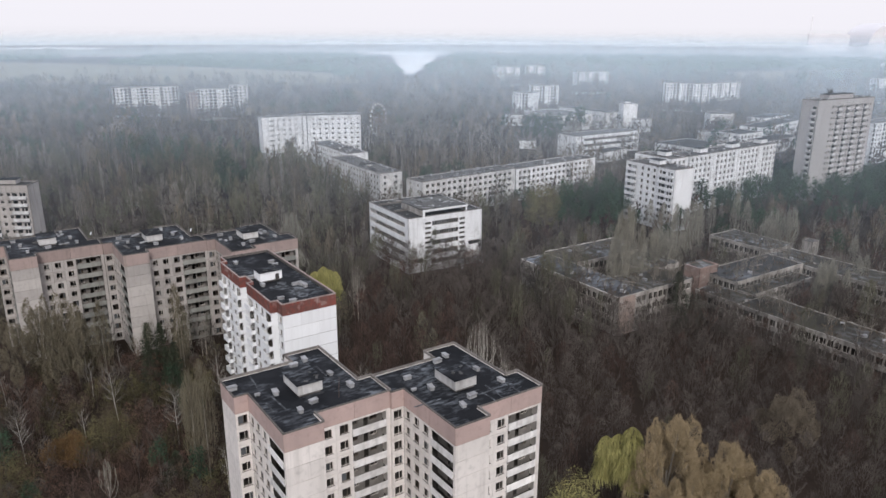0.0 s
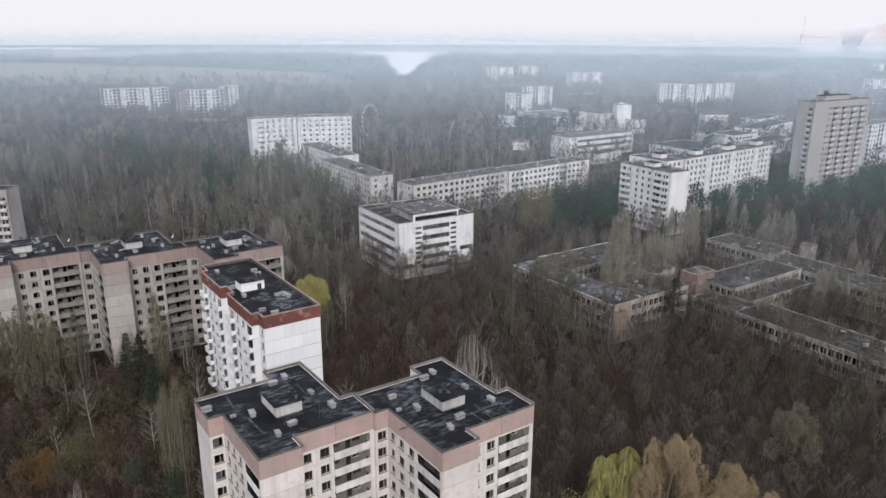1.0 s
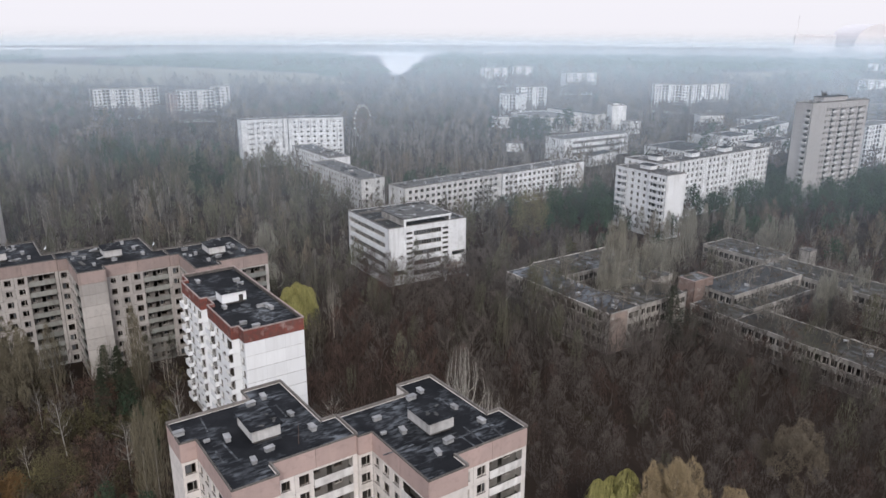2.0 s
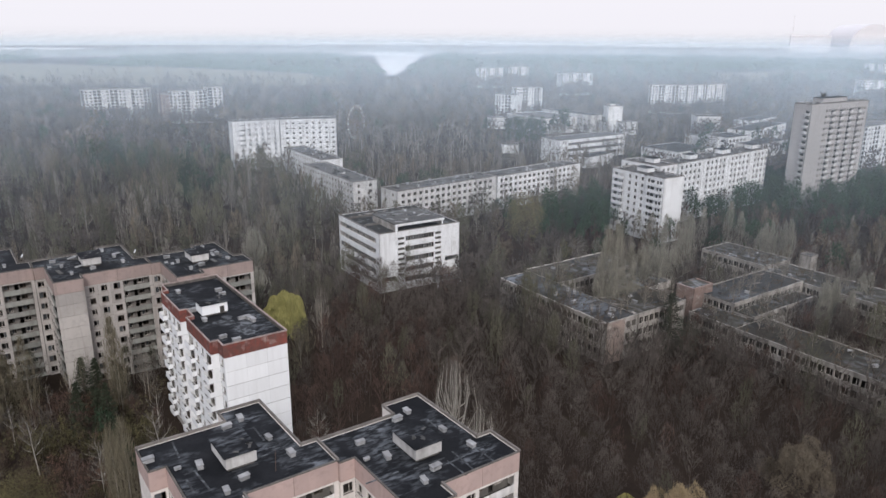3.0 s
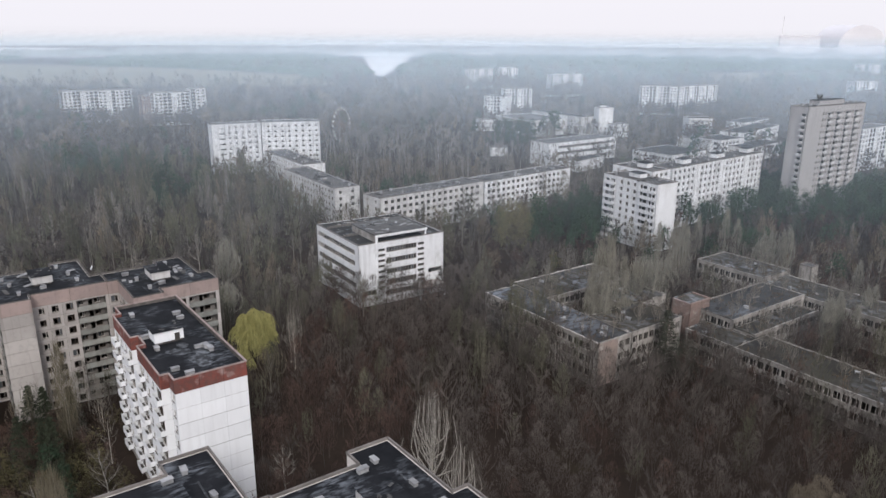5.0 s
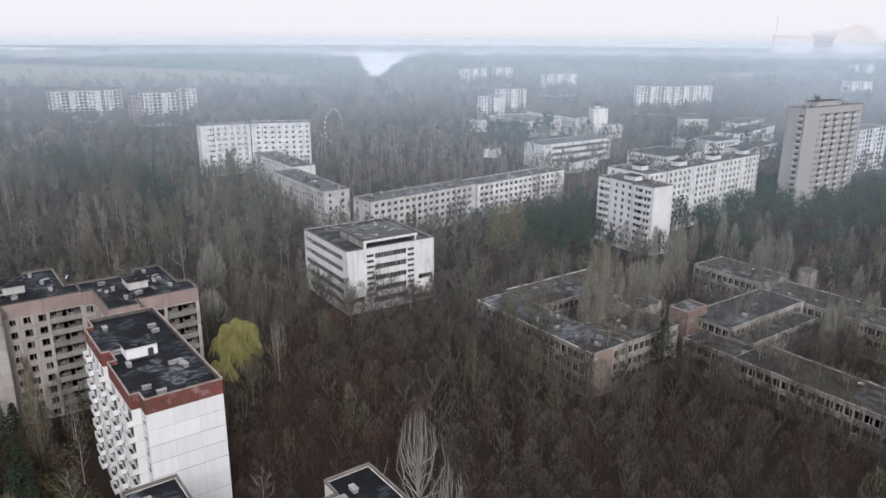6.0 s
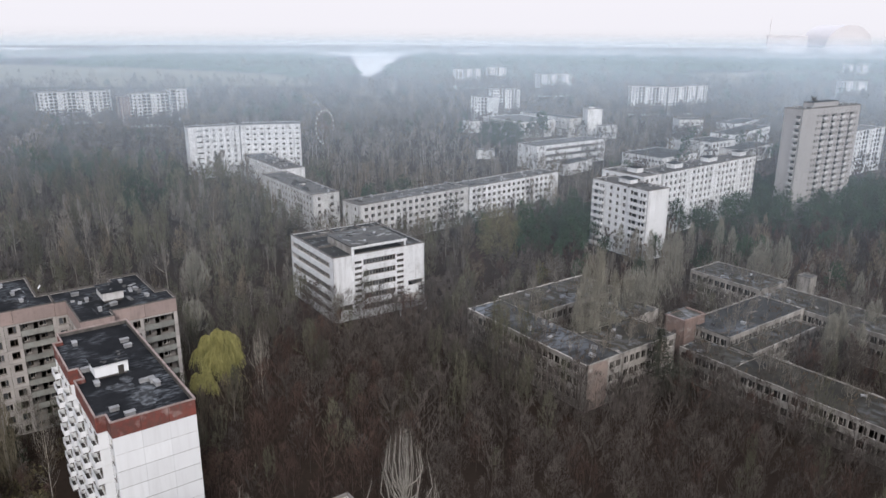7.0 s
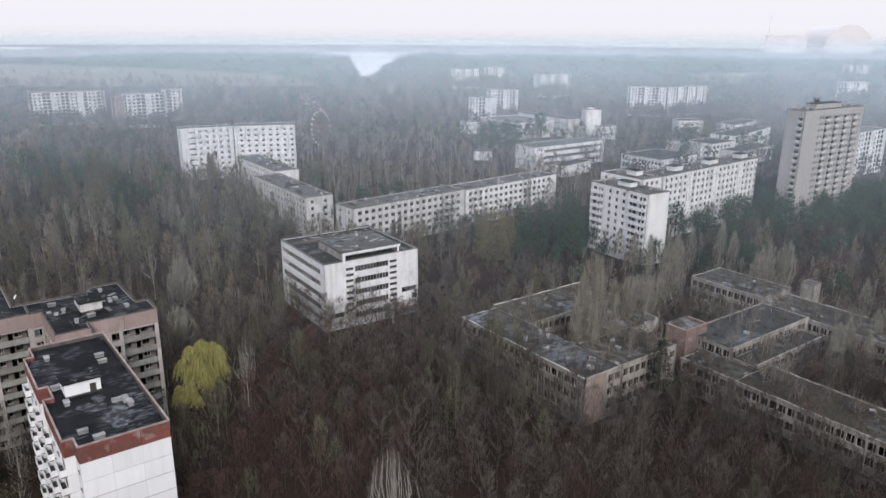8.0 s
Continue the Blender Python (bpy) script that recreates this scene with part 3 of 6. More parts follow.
def section(house, ox, oy, z_roof, extra, wall, band, coping, left_end=True):
    """One staggered section of a nine-storey panel block. extra: metres by which its front is longer."""
    w = 21.2 + extra
    z0 = z_roof - 3.2 - 9 * 2.8
    P = lambda x, y: (ox + x, oy + y)  # noqa: E731
    poly = [P(2.2, -3), P(8.4, -3), P(8.4, 0), P(w, 0), P(w, 6.3), P(w - 2.4, 6.3), P(w - 2.4, 21.3), P(w - 8.9, 21.3), P(w - 8.9, 18), P(0, 18), P(0, 11.4), P(2.2, 11.4)]
    front = [(3.2, "small"), (2.8, "win")] + [(2.9, "win")] * (extra > 1) + [(6.0, "loggia"), (0.8, "blank")]
    bays = {9: [(6.6, "blank")], 10: [(2.2, "win")], 11: [(2.4, "small"), (2.6, "win"), (2.8, "win"), (6.0, "loggia"), (0.6, "blank")],
            0: [(6.2, "blank")], 2: front}
    for k, p in enumerate(poly):
        q = poly[(k + 1) % len(poly)]
        length = math.hypot(q[0] - p[0], q[1] - p[1])
        m = run_pose(p, q, 0)
        if k in bays:
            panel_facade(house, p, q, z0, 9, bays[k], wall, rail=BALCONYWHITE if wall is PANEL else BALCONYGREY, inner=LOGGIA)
            n = max(1, round(length / 7))
            for i in range(n):
                part("attic_panel", panel_mesh(length / n, 2.95, band), house, m @ pose(i * length / n, -0.06, z0 + 25.2))
            part("plinth", Shape().box(0, length, 0.03, 0.3, -3, z0).mesh("plinth", wall), house, m)
        else:
            part("wall", Shape().box(0.3, length - 0.02, 0, 0.28, -3, z_roof - 0.25).mesh("wall", wall), house, m)
        if k in bays:
            part("coping", Shape().box(-0.06, length + 0.06, -0.1, 0.16, z_roof - 0.25, z_roof - 0.08).mesh("coping", DARKCOPING), house, m)
        else:
            part("coping", Shape().box(-0.06, length + 0.06, -0.08, 0.16, z_roof - 0.25, z_roof + 0.15).mesh("coping", coping), house, m)
    inner = [P(2.5, -2.7), P(8.1, -2.7), P(8.1, 0.3), P(w - 0.3, 0.3), P(w - 0.3, 6.0), P(w - 2.7, 6.0), P(w - 2.7, 21), P(w - 8.6, 21), P(w - 8.6, 17.7), P(0.3, 17.7), P(0.3, 11.7), P(2.5, 11.7)]
    part("roof", flat("roof", inner, z_roof - 0.55, z_roof - 0.28, BITUMEN), house, label="worn black bitumen roof with pale streaks")
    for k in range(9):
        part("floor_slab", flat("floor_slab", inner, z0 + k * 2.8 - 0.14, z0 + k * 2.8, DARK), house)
    # near-black walls added behind the windows to paint the rooms dark
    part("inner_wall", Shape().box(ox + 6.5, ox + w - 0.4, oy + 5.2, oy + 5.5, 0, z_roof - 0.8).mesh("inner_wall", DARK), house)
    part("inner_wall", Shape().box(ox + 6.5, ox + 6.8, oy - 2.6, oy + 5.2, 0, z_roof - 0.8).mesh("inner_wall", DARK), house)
    zr, k = z_roof - 0.28, extra
    add_hut(house, ox + 8.2 + k * 0.6, ox + 12.3 + k * 0.6, oy + 5.7, oy + 11.5, zr, z_roof + 1.85, HUTWALL, door=False)
    for x, y, t in ((4.5, 14, 0), (5.8, 9, 80), (14.4, 17.6, 90), (12, 16.5, 5), (16.7, 4.9, 90), (9.6, 3.2, 5), (6.8, 1.7, 85), (15.8, 10.4, 95)):
        add_vent(house, ox + x + (k * 0.7 if x > 7 else 0), oy + y, zr, t + random.uniform(-4, 4), random.uniform(0.8, 1.0))
    add_vent(house, ox + 3.3, oy + 10.1, zr, 0, 0.55)
    if wall is GREYPANEL:
        # collapsed kerbs and slabs heaped round the lift house
        for _ in range(13):
            x, y = random.uniform(4, w - 5), random.uniform(3, 17)
            part("fallen_slab", Shape().box(-random.uniform(0.5, 1.7), random.uniform(0.5, 1.7), -0.35, 0.4, 0, random.uniform(0.1, 0.3)).mesh("fallen_slab", random.choice((VENTMAT, PATCH, OLDROOF, VENTMAT))), house, pose(ox + x, oy + y, zr + 0.01, random.uniform(-3, 3), random.uniform(-3, 3), random.uniform(0, 180)))
    # roof felt strips lifted by wind
    for _ in range(7):
        x, y = random.uniform(3, w - 4), random.uniform(1, 16)
        part("felt_strip", Shape().box(-random.uniform(1, 3), random.uniform(1, 3), -0.12, 0.14, 0.0, 0.03).mesh("felt_strip", PATCH), house, pose(ox + x, oy + y, zr + 0.004, 0, 0, random.choice((0, 90)) + random.uniform(-6, 6)))


def house_at(name, x, y, ang, label, category="building", group=""):
    e = new(name)
    e.matrix_world = pose(x, y, 0, 0, 0, ang)
    e.empty_display_size = 2
    return tagged(e, label, category, group)


near_block = house_at("apartment_building", -34.93, 88.36, 40, "abandoned nine-storey panel apartment block with faded pink top band", group="abandoned panel blocks")
section(near_block, 0, 0, 27.55, 0, PANEL, PINK, COPING)
section(near_block, 21.1, -12.0, 27.5, 0, PANEL, PINK, COPING)
for ox, oy in ((0, 0), (21.1, -12)):
    footprint(ox, ox + 21.2, oy - 3, oy + 21.3, near_block.matrix_world, 2)
# bent aerial mast on the roof
part("aerial", Shape().rod((13.5, 2.5, 27.1), (13.7, 2.6, 30.8), 0.04, 0.02).mesh("aerial", RUST), near_block)

C40, S40 = math.cos(radians(40)), math.sin(radians(40))
kx, ky = -98.4 - 2.2 * C40 - 3 * S40, 166.7 - 2.2 * S40 + 3 * C40
long_block = house_at("apartment_building", kx, ky, 40, "long grey abandoned nine-storey panel block with dull pink top band", group="abandoned panel blocks")
section(long_block, 0, 0, 27.0, 3.0, GREYPANEL, PINKGREY, DARKCOPING)
section(long_block, 24.1, -11.8, 27.0, 0.3, GREYPANEL, PINKGREY, DARKCOPING)
section(long_block, -24.3, 11.9, 27.0, 3.0, GREYPANEL, PINKGREY, DARKCOPING)
for ox, oy in ((0, 0), (24.1, -11.8), (-24.3, 11.9)):
    footprint(ox, ox + 24.2, oy - 3, oy + 21.3, long_block.matrix_world, 2)
part("bent_flashing", Shape().box(-0.6, 0.6, -0.12, 0.12, 0, 0.05).mesh("bent_flashing", WHITE), long_block, pose(23.2, 11.5, 27.15, 0, -25, 60))
part("bent_flashing", Shape().box(-0.6, 0.6, -0.12, 0.12, 0, 0.05).mesh("bent_flashing", WHITE), long_block, pose(-1.0, 23.2, 27.15, 0, -25, 60))


def white_tower():
    """The white block with a rusty red roof band; its long side carries stacked balconies."""
    h = house_at("apartment_building", -37.3, 141.85, 40, "white nine-storey panel block with a rusty red parapet band", group="abandoned panel blocks")
    zr = 28.4
    z0 = zr - 2.7 - 9 * 2.8
    poly = [(-12, 0), (0, 0), (0, 39), (-12, 39), (-12, 34.7), (-13.4, 34.7), (-13.4, 21.4), (-12, 21.4), (-12, 16.9), (-13.4, 16.9), (-13.4, 2.8), (-12, 2.8)]
    bays = {0: [(4, "blank")] * 3, 3: [(4.3, "win")], 5: [(3.4, "balcony"), (3.2, "win"), (3.2, "win"), (3.4, "balcony")], 7: [(4.5, "small")],
            9: [(3.6, "balcony"), (3.4, "win"), (3.4, "win"), (3.6, "balcony")], 11: [(2.8, "small")], 4: [(1.4, "blank")], 10: [(1.4, "blank")], 6: [(1.4, "blank")], 8: [(1.4, "blank")]}
    for k, p in enumerate(poly):
        q = poly[(k + 1) % len(poly)]
        length, m = math.hypot(q[0] - p[0], q[1] - p[1]), run_pose(p, q, 0)
        if k in bays:
            panel_facade(h, p, q, z0, 9, bays[k], WHITE)
            n = max(1, round(length / 4))
            for i in range(n):
                part("parapet_panel", panel_mesh(length / n, 2.5, RED), h, m @ pose(i * length / n, -0.07, z0 + 25.2))
            part("plinth", Shape().box(0, length, 0.03, 0.3, -2, z0).mesh("plinth", GREYPANEL), h, m)
        else:
            part("wall", Shape().box(0.3, length - 0.02, 0, 0.28, -2, zr - 0.9).mesh("wall", WHITE), h, m)
            part("parapet_panel", Shape().box(0.3, length - 0.02, 0, 0.24, zr - 0.9, zr - 0.2).mesh("parapet_panel", DARKCOPING), h, m)
        part("coping", Shape().box(-0.05, length + 0.05, -0.12, 0.14, zr - 0.2, zr).mesh("coping", PINKCOPING), h, m)
    inner = [(-11.7, 0.3), (-0.3, 0.3), (-0.3, 38.7), (-11.7, 38.7), (-11.7, 34.4), (-13.1, 34.4), (-13.1, 21.7), (-11.7, 21.7), (-11.7, 16.6), (-13.1, 16.6), (-13.1, 3.1), (-11.7, 3.1)]
    part("roof", flat("roof", inner, zr - 1.0, zr - 0.75, BITUMEN), h, label="black bitumen roof with pale worn patches")
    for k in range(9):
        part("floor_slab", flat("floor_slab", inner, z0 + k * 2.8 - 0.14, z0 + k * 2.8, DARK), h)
    # unseen dark wall, added so the rooms read as unlit
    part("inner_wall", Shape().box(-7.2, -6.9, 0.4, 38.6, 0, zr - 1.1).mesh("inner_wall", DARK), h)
    zb = zr - 0.75
    add_hut(h, -10.4, -5.3, 16.4, 20.2, zb, zr + 1.7, WHITE)
    for x, y in ((-10.2, 33.4), (-2.7, 29.7), (-2.8, 27.0), (-10.6, 14.7), (-3.2, 10.9), (-2.9, 9.3), (-10.4, 4.6), (-8.9, 1.8), (-10.9, 20.9)):
        add_vent(h, x, y, zb, random.choice((0, 90)), random.uniform(0.85, 1.05))
    part("duct", Shape().box(-5.0, -3.4, 11.2, 11.8, zb, zb + 0.6).mesh("duct", VENTMAT), h)
    for k in range(1, 10):
        part("joint", Shape().box(0.05, 11.95, -0.008, 0.02, z0 + k * 2.8 - 0.06, z0 + k * 2.8 + 0.06).mesh("joint", JOINT), h, run_pose(poly[0], poly[1], 0))
    for k in range(5):
        # bleached felt in ragged tongues
        x, y, w, q = random.uniform(-8, -3), 4.5 + 2.4 * k, random.uniform(1.3, 2.4), random.uniform(0, 6.28)
        ring = [(w * (1 + 0.35 * noise.noise((2 * math.cos(a) + 9 * k, 2 * math.sin(a), 1))) * math.cos(a), 0.6 * w * (1 + 0.5 * noise.noise((3 * math.sin(a), 9 * k, 3 * math.cos(a)))) * math.sin(a), 0.0) for a in (6.283 * j / 26 for j in range(26))]
        part("felt_patch", Shape().quad(*ring).mesh("felt_patch", PATCH), h, pose(x, y, zb + 0.006 + 0.002 * k, 0, 0, math.degrees(q)))
    footprint(-16, 1, -1, 40, h.matrix_world, 1.5)
    return h


white_tower()

# ---- plainer blocks further off ----


def block(name, label, x, y, ang, length, depth, z1, storeys, h, front, left, wall, group="", roof=OLDROOF, rim=COPING, win=FRAME, top=1.0, objects=True, base=None, huts=(), bars=1, right=(), more=(), rail=None, rims=None):
    """A slab building: front and left sides with columns of (centre, width, height, kind); kinds: win, bal, strip."""
    house = house_at(name, x, y, ang, label, "building", group)
    g = (ground_z(x, y) if base is None else base) - 1.5
    sides = (((0, 0), (length, 0), front), ((0, depth), (0, 0), left), ((length, 0), (length, depth), right), ((length, depth), (0, depth), ()))
    for side, (p, q, cols) in enumerate(sides):
        run = math.hypot(q[0] - p[0], q[1] - p[1])
        m = run_pose(p, q, 0)
        holes = []
        for c, w, hh, kind in cols:
            for k in range(storeys):
                zf = z1 - top - (k + 1) * h
                if zf < g + 1.2:
                    continue
                za = zf + (0.9 if kind != "bal" else 0.15)
                hole = (round(c - w / 2, 2), round(c + w / 2, 2), round(za, 2), round(za + hh, 2))
                if kind == "bal" and w > 4:
                    # a window and a door open on a wide balcony
                    holes += [(round(c - w * 0.42, 2), round(c - w * 0.1, 2), round(zf + 0.9, 2), hole[3]), (round(c + w * 0.06, 2), round(c + w * 0.2, 2), hole[2], hole[3]), (round(c + w * 0.26, 2), round(c + w * 0.44, 2), round(zf + 0.9, 2), hole[3])]
                else:
                    holes.append(hole)
                if kind == "bal":
                    add_balcony(house, m @ pose(hole[0] - 0.1, 0, zf), w + 0.2, 0.3, rail or wall, out=0.8, rail=1.0)
                elif objects:
                    part("window", window_mesh(w, hh, win, bars if kind == "win" else max(2, round(w / 1.15))), house, m @ pose(hole[0], 0.16, hole[2]))
        if cols is front:
            for hole in more:
                holes.append(hole)
                part("window", window_mesh(hole[1] - hole[0], hole[3] - hole[2], win, 2), house, m @ pose(hole[0], 0.16, hole[2]))
        part("wall", wall_mesh(run, g, z1 - 0.2, holes, wall), house, m)
        edge = Shape()
        if name == "school_wing":
            # crumbling edge: one strip whose top rises and sinks where pieces have broken off
            xs_, x = [0.0], 0.0
            while x < run - 0.5:
                x = min(x + random.uniform(0.4, 2.2), run)
                xs_.append(x)
            tops = [z1 - 0.05 - (random.uniform(0.15, 0.24) if random.random() < 0.3 else random.uniform(0, 0.08)) for _ in xs_]
            for i in range(len(xs_) - 1):
                a, b, p_, q_ = xs_[i], xs_[i + 1], tops[i], tops[i + 1]
                edge.quad((a, -0.08, z1 - 0.3), (b, -0.08, z1 - 0.3), (b, -0.08, q_), (a, -0.08, p_)).quad((a, -0.08, p_), (b, -0.08, q_), (b, 0.3, q_), (a, 0.3, p_))
                edge.quad((b, 0.3, z1 - 0.3), (a, 0.3, z1 - 0.3), (a, 0.3, p_), (b, 0.3, q_)).quad((b, -0.08, z1 - 0.3), (a, -0.08, z1 - 0.3), (a, 0.3, z1 - 0.3), (b, 0.3, z1 - 0.3))
            for x, p_ in ((0.0, tops[0]), (xs_[-1], tops[-1])):
                edge.quad((x, -0.08, z1 - 0.3), (x, -0.08, p_), (x, 0.3, p_), (x, 0.3, z1 - 0.3))
        else:
            edge.box(-0.1, run + 0.1, -0.12, 0.36, z1 - 0.2, z1)
        part("coping", edge.mesh("coping", rims[side] if rims else rim), house, m)
    part("roof", Shape().box(0.36, length - 0.36, 0.36, depth - 0.36, z1 - 0.6, z1 - 0.35).mesh("roof", roof), house)
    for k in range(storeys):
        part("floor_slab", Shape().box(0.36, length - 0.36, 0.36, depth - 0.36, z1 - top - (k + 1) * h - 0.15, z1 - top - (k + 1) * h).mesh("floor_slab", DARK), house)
    # black box added behind open windows, its colour standing in for room shade
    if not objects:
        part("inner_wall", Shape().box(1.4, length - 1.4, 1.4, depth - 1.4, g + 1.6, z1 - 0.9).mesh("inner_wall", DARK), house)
    for hx, hy, hw, hd, hh in huts:
        add_hut(house, hx, hx + hw, hy, hy + hd, z1 - 0.35, z1 + hh, wall, door=False)
    if group in ("white city blocks", "five-storey terraces"):
        # vents, kerbs and loose felt on the roof
        for _ in range(int(length * depth / 38)):
            hx, hy, turn = random.uniform(1, length - 1), random.uniform(1, depth - 1), random.choice((0, 90)) + random.uniform(-8, 8)
            if any(a - 1 < hx < a + w + 1 and b - 1 < hy < b + d + 1 for a, b, w, d, _ in huts):
                continue
            if random.random() < 0.45:
                part("vent", Shape().box(-0.5, 0.5, -0.35, 0.35, 0, 0.9).box(-0.6, 0.6, -0.45, 0.45, 0.904, 1.0).mesh("vent", VENTMAT), house, pose(hx, hy, z1 - 0.35, 0, 0, turn))
            else:
                part("felt_strip", Shape().box(-random.uniform(1, 3), random.uniform(1, 3), -0.5, 0.6, 0, 0.12).mesh("felt_strip", random.choice((DARKROOF, PATCH, DARKROOF))), house, pose(hx, hy, z1 - 0.346, 0, 0, turn))
    footprint(0, length, 0, depth, house.matrix_world, 0.4 if name == "school_wing" else 1.0 if group == "five-storey terraces" else 1.6)
    return house


def cols(start, step, n, w=1.6, hh=1.5, kind="win"):
    return [(start + step * k, w, hh, kind) for k in range(n)]


# white tower with balconies, and the long white block behind it
block("apartment_building", "white nine-storey point block with balconies among bare trees", 66.6, 312.0, 36, 11.4, 29, 25.8, 9, 2.8,
      [], [(3.8, 6.0, 2.0, "bal")] + [(24.6, 7.4, 2.0, "bal")] + cols(10.2, 3.6, 4, 1.4, 1.5), WHITEWASH, "white city blocks", huts=((3, 12, 4, 6, 1.8),), rims=(COPING, COPING, COPING, COPING))
block("apartment_building", "white nine-storey end section with a flat dark roof", 70.0, 338.0, 39, 11.4, 22, 26.2, 9, 2.8,
      cols(2.6, 3.0, 3, 1.5, 1.5), cols(3.0, 4.2, 5, 1.4, 1.5), WHITEWASH, "white city blocks", huts=((3, 6, 4, 5, 2),))
block("apartment_building", "long white nine-storey block with rows of dark windows", 79.6, 344.8, 42.4, 74, 12, 26.4, 9, 2.8,
      [v for v in cols(2.5, 3.35, 22, 1.6, 1.5) if round((v[0] - 2.5) / 3.35) % 6 != 5], cols(3, 3, 2), FARWHITE, "white city blocks", objects=False, huts=((12, 3, 6, 4, 2), (38, 3, 7, 4, 2), (64, 3, 6, 4, 2)))
# sixteen-storey beige tower
F = block("apartment_tower", "tall beige sixteen-storey tower block with stacked loggias", 146, 378.6, 36, 47, 9, 49.6, 15, 2.85,
          [v for k in range(5) for v in ((12.2 + 7.4 * k, 1.2, 1.4, "win"), (14.4 + 7.4 * k, 1.2, 1.4, "win"), (17.2 + 7.4 * k, 2.6, 1.9, "bal"))][:14], [(7.2, 2.0, 1.9, "bal")], BEIGE, "white city blocks", top=2.4, rail=FARGREY,
          huts=((11, 2, 20, 5, 2.2),))
# five-storey terraces
block("apartment_building", "weathered five-storey terrace half hidden by trees", -65.7, 341.2, 38, 12.5, 57, 15.7, 5, 2.9, [(3, 1.4, 1.5, "win"), (9, 1.4, 1.5, "win")],
      cols(2.5, 3.25, 17, 1.7, 1.5), FARGREY, "five-storey terraces", huts=((4, 20, 2, 2, 1),))
block("apartment_building", "weathered five-storey terrace half hidden by trees", -94.5, 399.0, 38, 12.5, 54, 15.5, 5, 2.9, [], cols(2.5, 3.25, 16, 1.7, 1.5), FARWHITE, "five-storey terraces")
block("apartment_building", "pale five-storey terrace with rows of empty windows", -42.4, 321.9, 44, 58, 12.5, 16.0, 5, 2.9, cols(3, 3.2, 17, 1.8, 1.5), [(3, 1.4, 1.5, "win"), (9, 1.4, 1.5, "win")], FARGREY, "five-storey terraces")
block("apartment_building", "pale five-storey terrace with rows of empty windows", -0.3, 362.9, 44, 60, 12.5, 15.5, 5, 2.9, cols(3, 3.2, 17, 1.8, 1.5), [], FARWHITE, "five-storey terraces")
# big white slab by the park
block("apartment_building", "large white nine-storey slab with dotted windows", -162.4, 452.0, 33, 29.4, 9, 28.7, 9, 3.1, [(6.2, 3.4, 0.9, "win")] + cols(10.6, 3.9, 5, 1.5, 1.5), [], FARWHITE, "white city blocks", rim=DARKCOPING)
block("apartment_building", "large white nine-storey slab with dotted windows", -137.5, 468.2, 17, 35, 13, 28.6, 9, 3.1, cols(4.2, 4.1, 8, 1.5, 1.5), [], FARWHITE, "white city blocks", rim=DARKCOPING)


